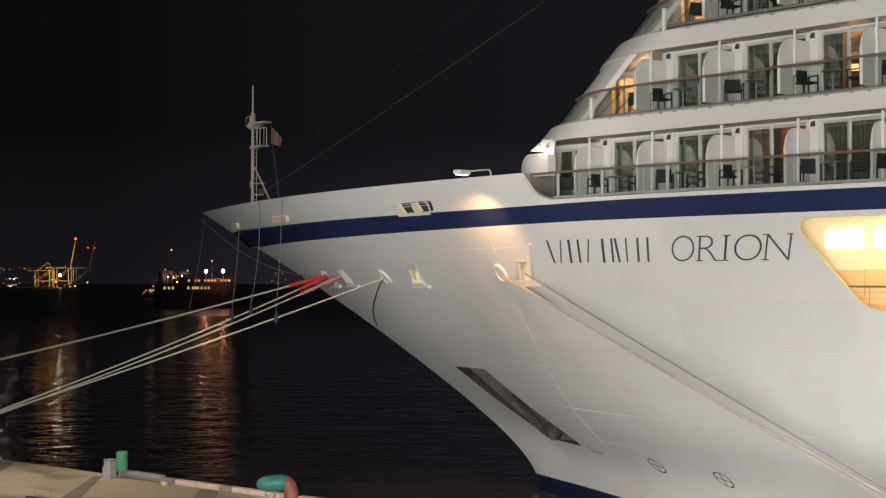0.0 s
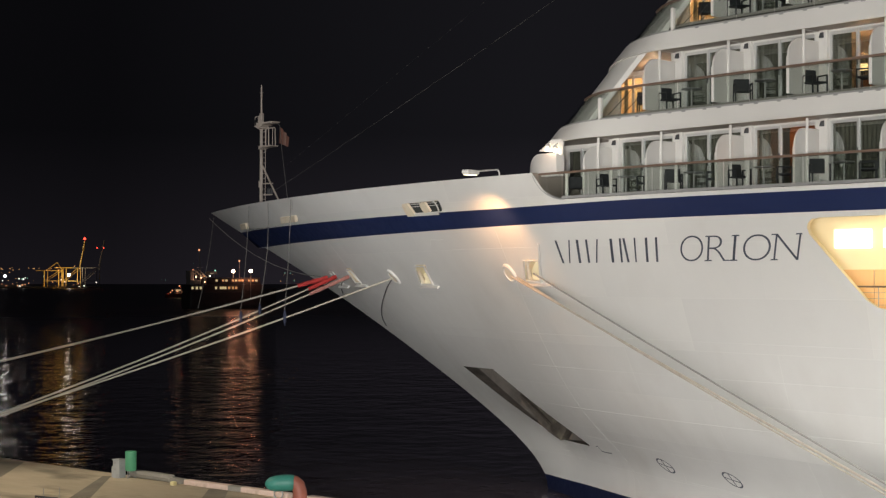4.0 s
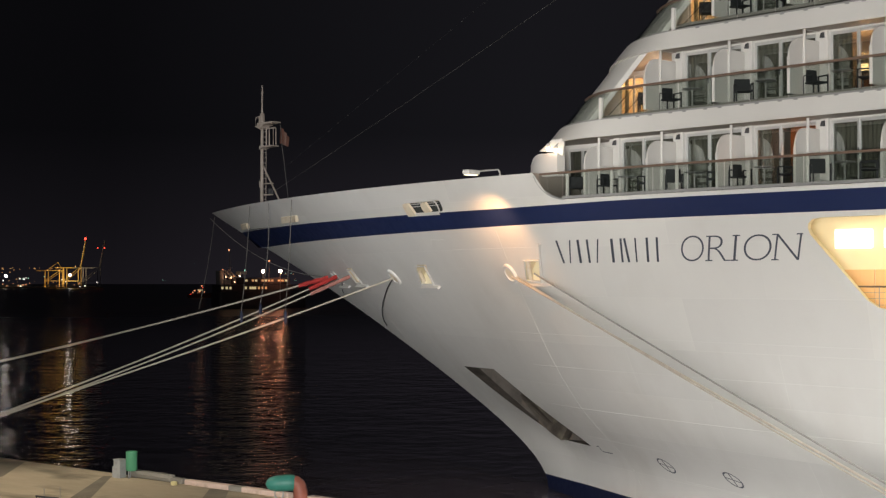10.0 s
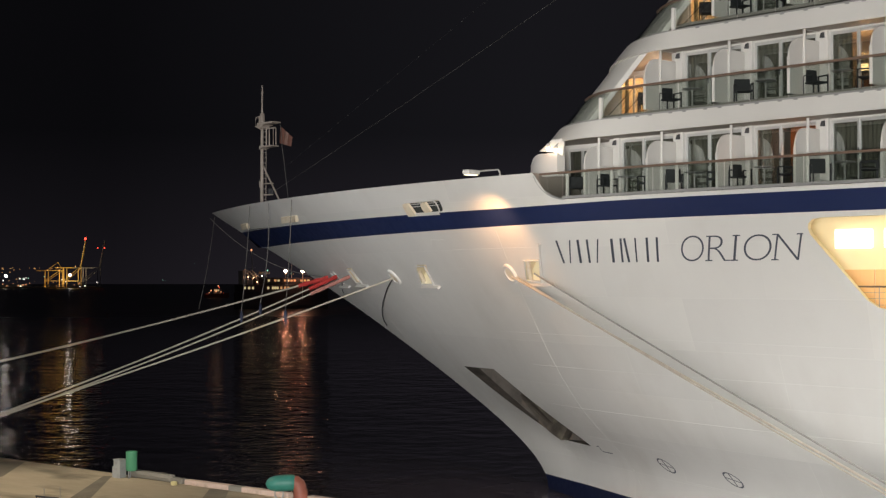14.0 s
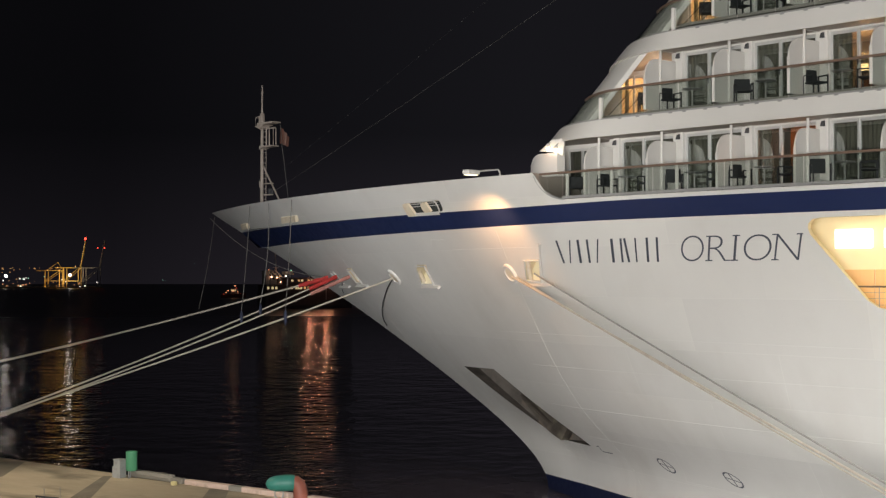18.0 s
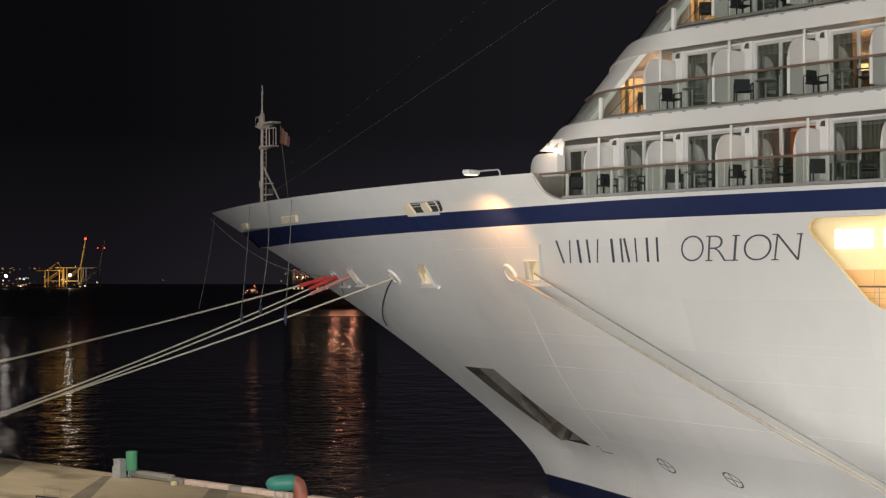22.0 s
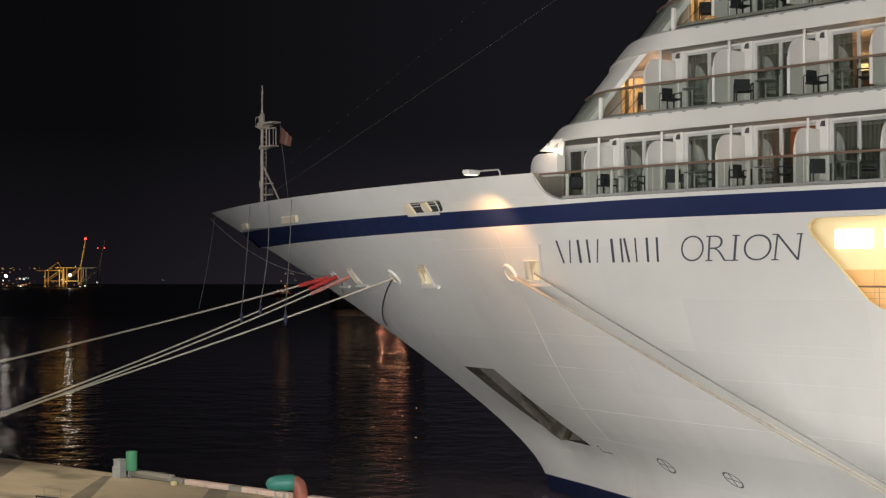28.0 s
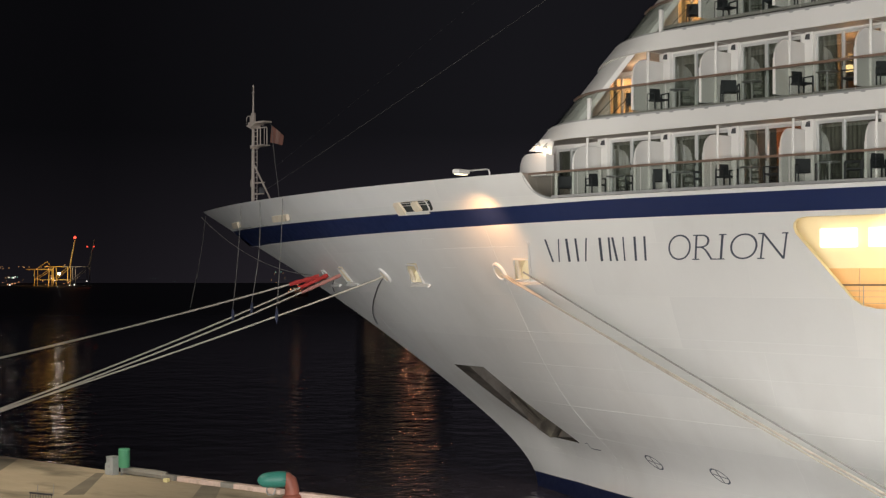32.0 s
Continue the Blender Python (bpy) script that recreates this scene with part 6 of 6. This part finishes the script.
for y in (-3.25, 3.25):
    for x in (-14.0, -12.0, -10.2, -3.0, -0.8, 0.3, 1.4, 3.2, 5.0, 6.6):
        bm = bmesh.new()
        box(bm, (x, y - 0.04, 4.5), (x + 0.9, y + 0.04, 5.4))
        part("lit_window", bm, G_WIN if x < 2 else G_WIN2, ferry)
    for i, x in enumerate(np.arange(-2.6, 17, 1.55)):
        if i in (1, 4, 9):
            continue
        bm = bmesh.new()
        box(bm, (x, y * 0.92 - 0.04, 7.3), (x + 0.95, y * 0.92 + 0.04, 8.0))
        part("lit_window", bm, G_WIN2 if i % 3 else G_WIN, ferry)
for y in (-6.0, 6.0):
    bm = bmesh.new()
    bmesh.ops.create_icosphere(bm, subdivisions=2, radius=0.62, matrix=Matrix.Translation((12, y, 13.8)))
    part("deck_floodlight", bm, G_FLOOD, ferry, "strong orange deck floodlight")
    bm = bmesh.new()
    rod(bm, (12, y, 3.3), (12, y, 13.4), 0.14, 8)
    part("light_post", bm, FERRYWHITE, ferry)
for x, z, mm, r in ((-8.4, 21.4, G_TUG, 0.36), (10.8, 17.6, G_TUG, 0.34), (-0.8, 14.0, G_GREEN, 0.3), (-6, 12.0, G_FARW, 0.3)):
    bm = bmesh.new()
    bmesh.ops.create_icosphere(bm, subdivisions=2, radius=r, matrix=Matrix.Translation((x, 0, z)))
    part("navigation_lamp", bm, mm, ferry)
# a high-sided hull: the decks stand well above the water, and the after part is short
for ob in ferry.children:
    kind = ob.name.split(".")[0]
    for v in ob.data.vertices:
        if v.co.x < 12:
            v.co.x = 12 - (12 - v.co.x) * 0.89
        if kind in ("hull", "lower_house", "upper_house", "lit_window") and v.co.z > 1.3:
            v.co.z += 2.7

tug = thing("harbour_tug", "small tug with red and orange lamps following the ferry", "tug")
bm = bmesh.new()
secs = []
for x, w in ((-7, 2.4), (-5.5, 3.0), (2.6, 3.0), (6, 1.8), (8, 0.1)):
    secs.append([bm.verts.new((x, y, z)) for y, z in ((-w * 0.8, -0.4), (-w, 2.1 + max(0, x) * 0.12), (w, 2.1 + max(0, x) * 0.12), (w * 0.8, -0.4))])
for a, b in zip(secs, secs[1:]):
    for i in range(4):
        bm.faces.new((a[i], b[i], b[(i + 1) % 4], a[(i + 1) % 4]))
bm.faces.new(secs[0])
bm.faces.new(secs[-1][::-1])
bmesh.ops.recalc_face_normals(bm, faces=bm.faces)
part("hull", bm, REDPAINT, tug)
bm = bmesh.new()
box(bm, (-1.3, -1.8, 2.15), (3.1, 1.8, 5.6), bevel=0.12)
part("wheelhouse", bm, FERRYWHITE, tug)
bm = bmesh.new()
rod(bm, (0.2, 0, 5.6), (0.2, 0, 9.6), 0.09, 6)
part("tug_mast", bm, FERRYWHITE, tug)
for x, y, z, mm, r in ((-2.6, -2.4, 4.4, G_TUG, 0.55), (1.6, -1.6, 7.2, G_TUG, 0.5), (2.2, -1.6, 6.2, G_RED, 0.3), (-3.8, -2.2, 3.2, G_TUG, 0.42), (-5.2, -2.0, 2.2, G_RED, 0.25), (0.4, -2.4, 4.0, G_TUG, 0.5), (3.4, -2.2, 3.6, G_TUG, 0.35), (4.8, -1.6, 2.6, G_RED, 0.22)):
    bm = bmesh.new()
    bmesh.ops.create_icosphere(bm, subdivisions=2, radius=0.7 * r, matrix=Matrix.Translation((x, y, z)))
    part("deck_lamp", bm, mm, tug)
for x in (-0.7, 0.4, 1.5):
    bm = bmesh.new()
    box(bm, (x, -1.85, 4.2), (x + 0.7, -1.80, 5.0))
    part("lit_window", bm, G_WIN, tug)


def motions():
    """All that moves: the ferry, the tug behind it and the flag."""
    dist = 545.0
    # seconds, bearing of the deck floodlights in milliradians, heading
    rows = []
    for t, mrad, turn in ((0, -149.2, 40), (3, -139.6, 40), (6, -130.4, 39.5), (9, -120.4, 39), (13, -105.4, 38), (16, -93.5, 37), (19, -81.2, 36), (23, -63.1, 35), (28, -36.2, 33), (32, -11.9, 32)):
        b = mrad * MRAD
        p = away(b, dist)
        heading_z = 40 + turn
        m = pose(p.x, p.y, 0, rz=heading_z) @ Matrix.Translation((-12, 0, 0))
        rows.append((t, m))
    walk(ferry, rows)
    rows = []
    for t, mrad in ((0, -192.3), (3, -182.7), (6, -176.2), (9, -168.5), (13, -157.3), (19, -140.0), (23, -126.5), (28, -109.2), (32, -93.8)):
        p = away(mrad * MRAD, 900.0)
        rows.append((t, pose(p.x, p.y, 0, rz=40)))
    walk(tug, rows)
    # the flag lifts and falls in light gusts
    # how far the cloth flies out: 0 limp, 1 square to the view
    flaps = [(0, 0.35), (1.0, 0.15), (2.0, 0.25), (3.0, 0.45), (4.2, 0.3), (5.5, 0.2), (6.0, 0.35), (7.0, 0.25), (8.0, 0.3), (8.6, 0.6), (9.0, 0.75), (9.3, 0.55), (9.6, 0.45), (9.9, 0.3), (10.2, 0.25), (10.5, 0.5), (10.8, 0.8),
             (11.1, 0.75), (11.4, 0.65), (11.7, 0.35), (12.0, 0.5), (12.3, 0.75), (13.0, 0.65), (14.0, 0.5), (15.2, 0.35), (16.5, 0.45), (17.0, 0.4), (18.0, 0.25), (19.0, 0.12), (20.0, 0.15), (21.0, 0.15), (22.0, 0.4),
             (23.0, 0.7), (24.0, 0.6), (25.0, 0.6), (26.3, 0.4), (27.5, 0.55), (28.0, 0.5), (29.0, 0.8), (30.0, 0.85), (31.0, 0.8), (32.0, 1.0)]
    hoist_rows, fly_rows, tip_rows = [], [], []
    for t, a in flaps:
        # square to the view is a turn of 40 degrees; limp cloth folds back along the line of sight
        turn = 40 + 78 * (1 - a)
        d1 = pose(0, 0, 0, ry=4, rz=turn)
        d2 = d1 @ pose(0.27, 0, 0, ry=3, rz=-20 * (1 - a) + 9 * math.sin(t * 2.1))
        d3 = d2 @ pose(0.28, 0, 0, ry=3, rz=16 * (1 - a) - 11 * math.sin(t * 2.7 + 1))
        hoist_rows.append((t, d1))
        fly_rows.append((t, d2))
        tip_rows.append((t, d3))
    walk(hoist, hoist_rows)
    walk(fly, fly_rows)
    walk(tip, tip_rows)


motions()
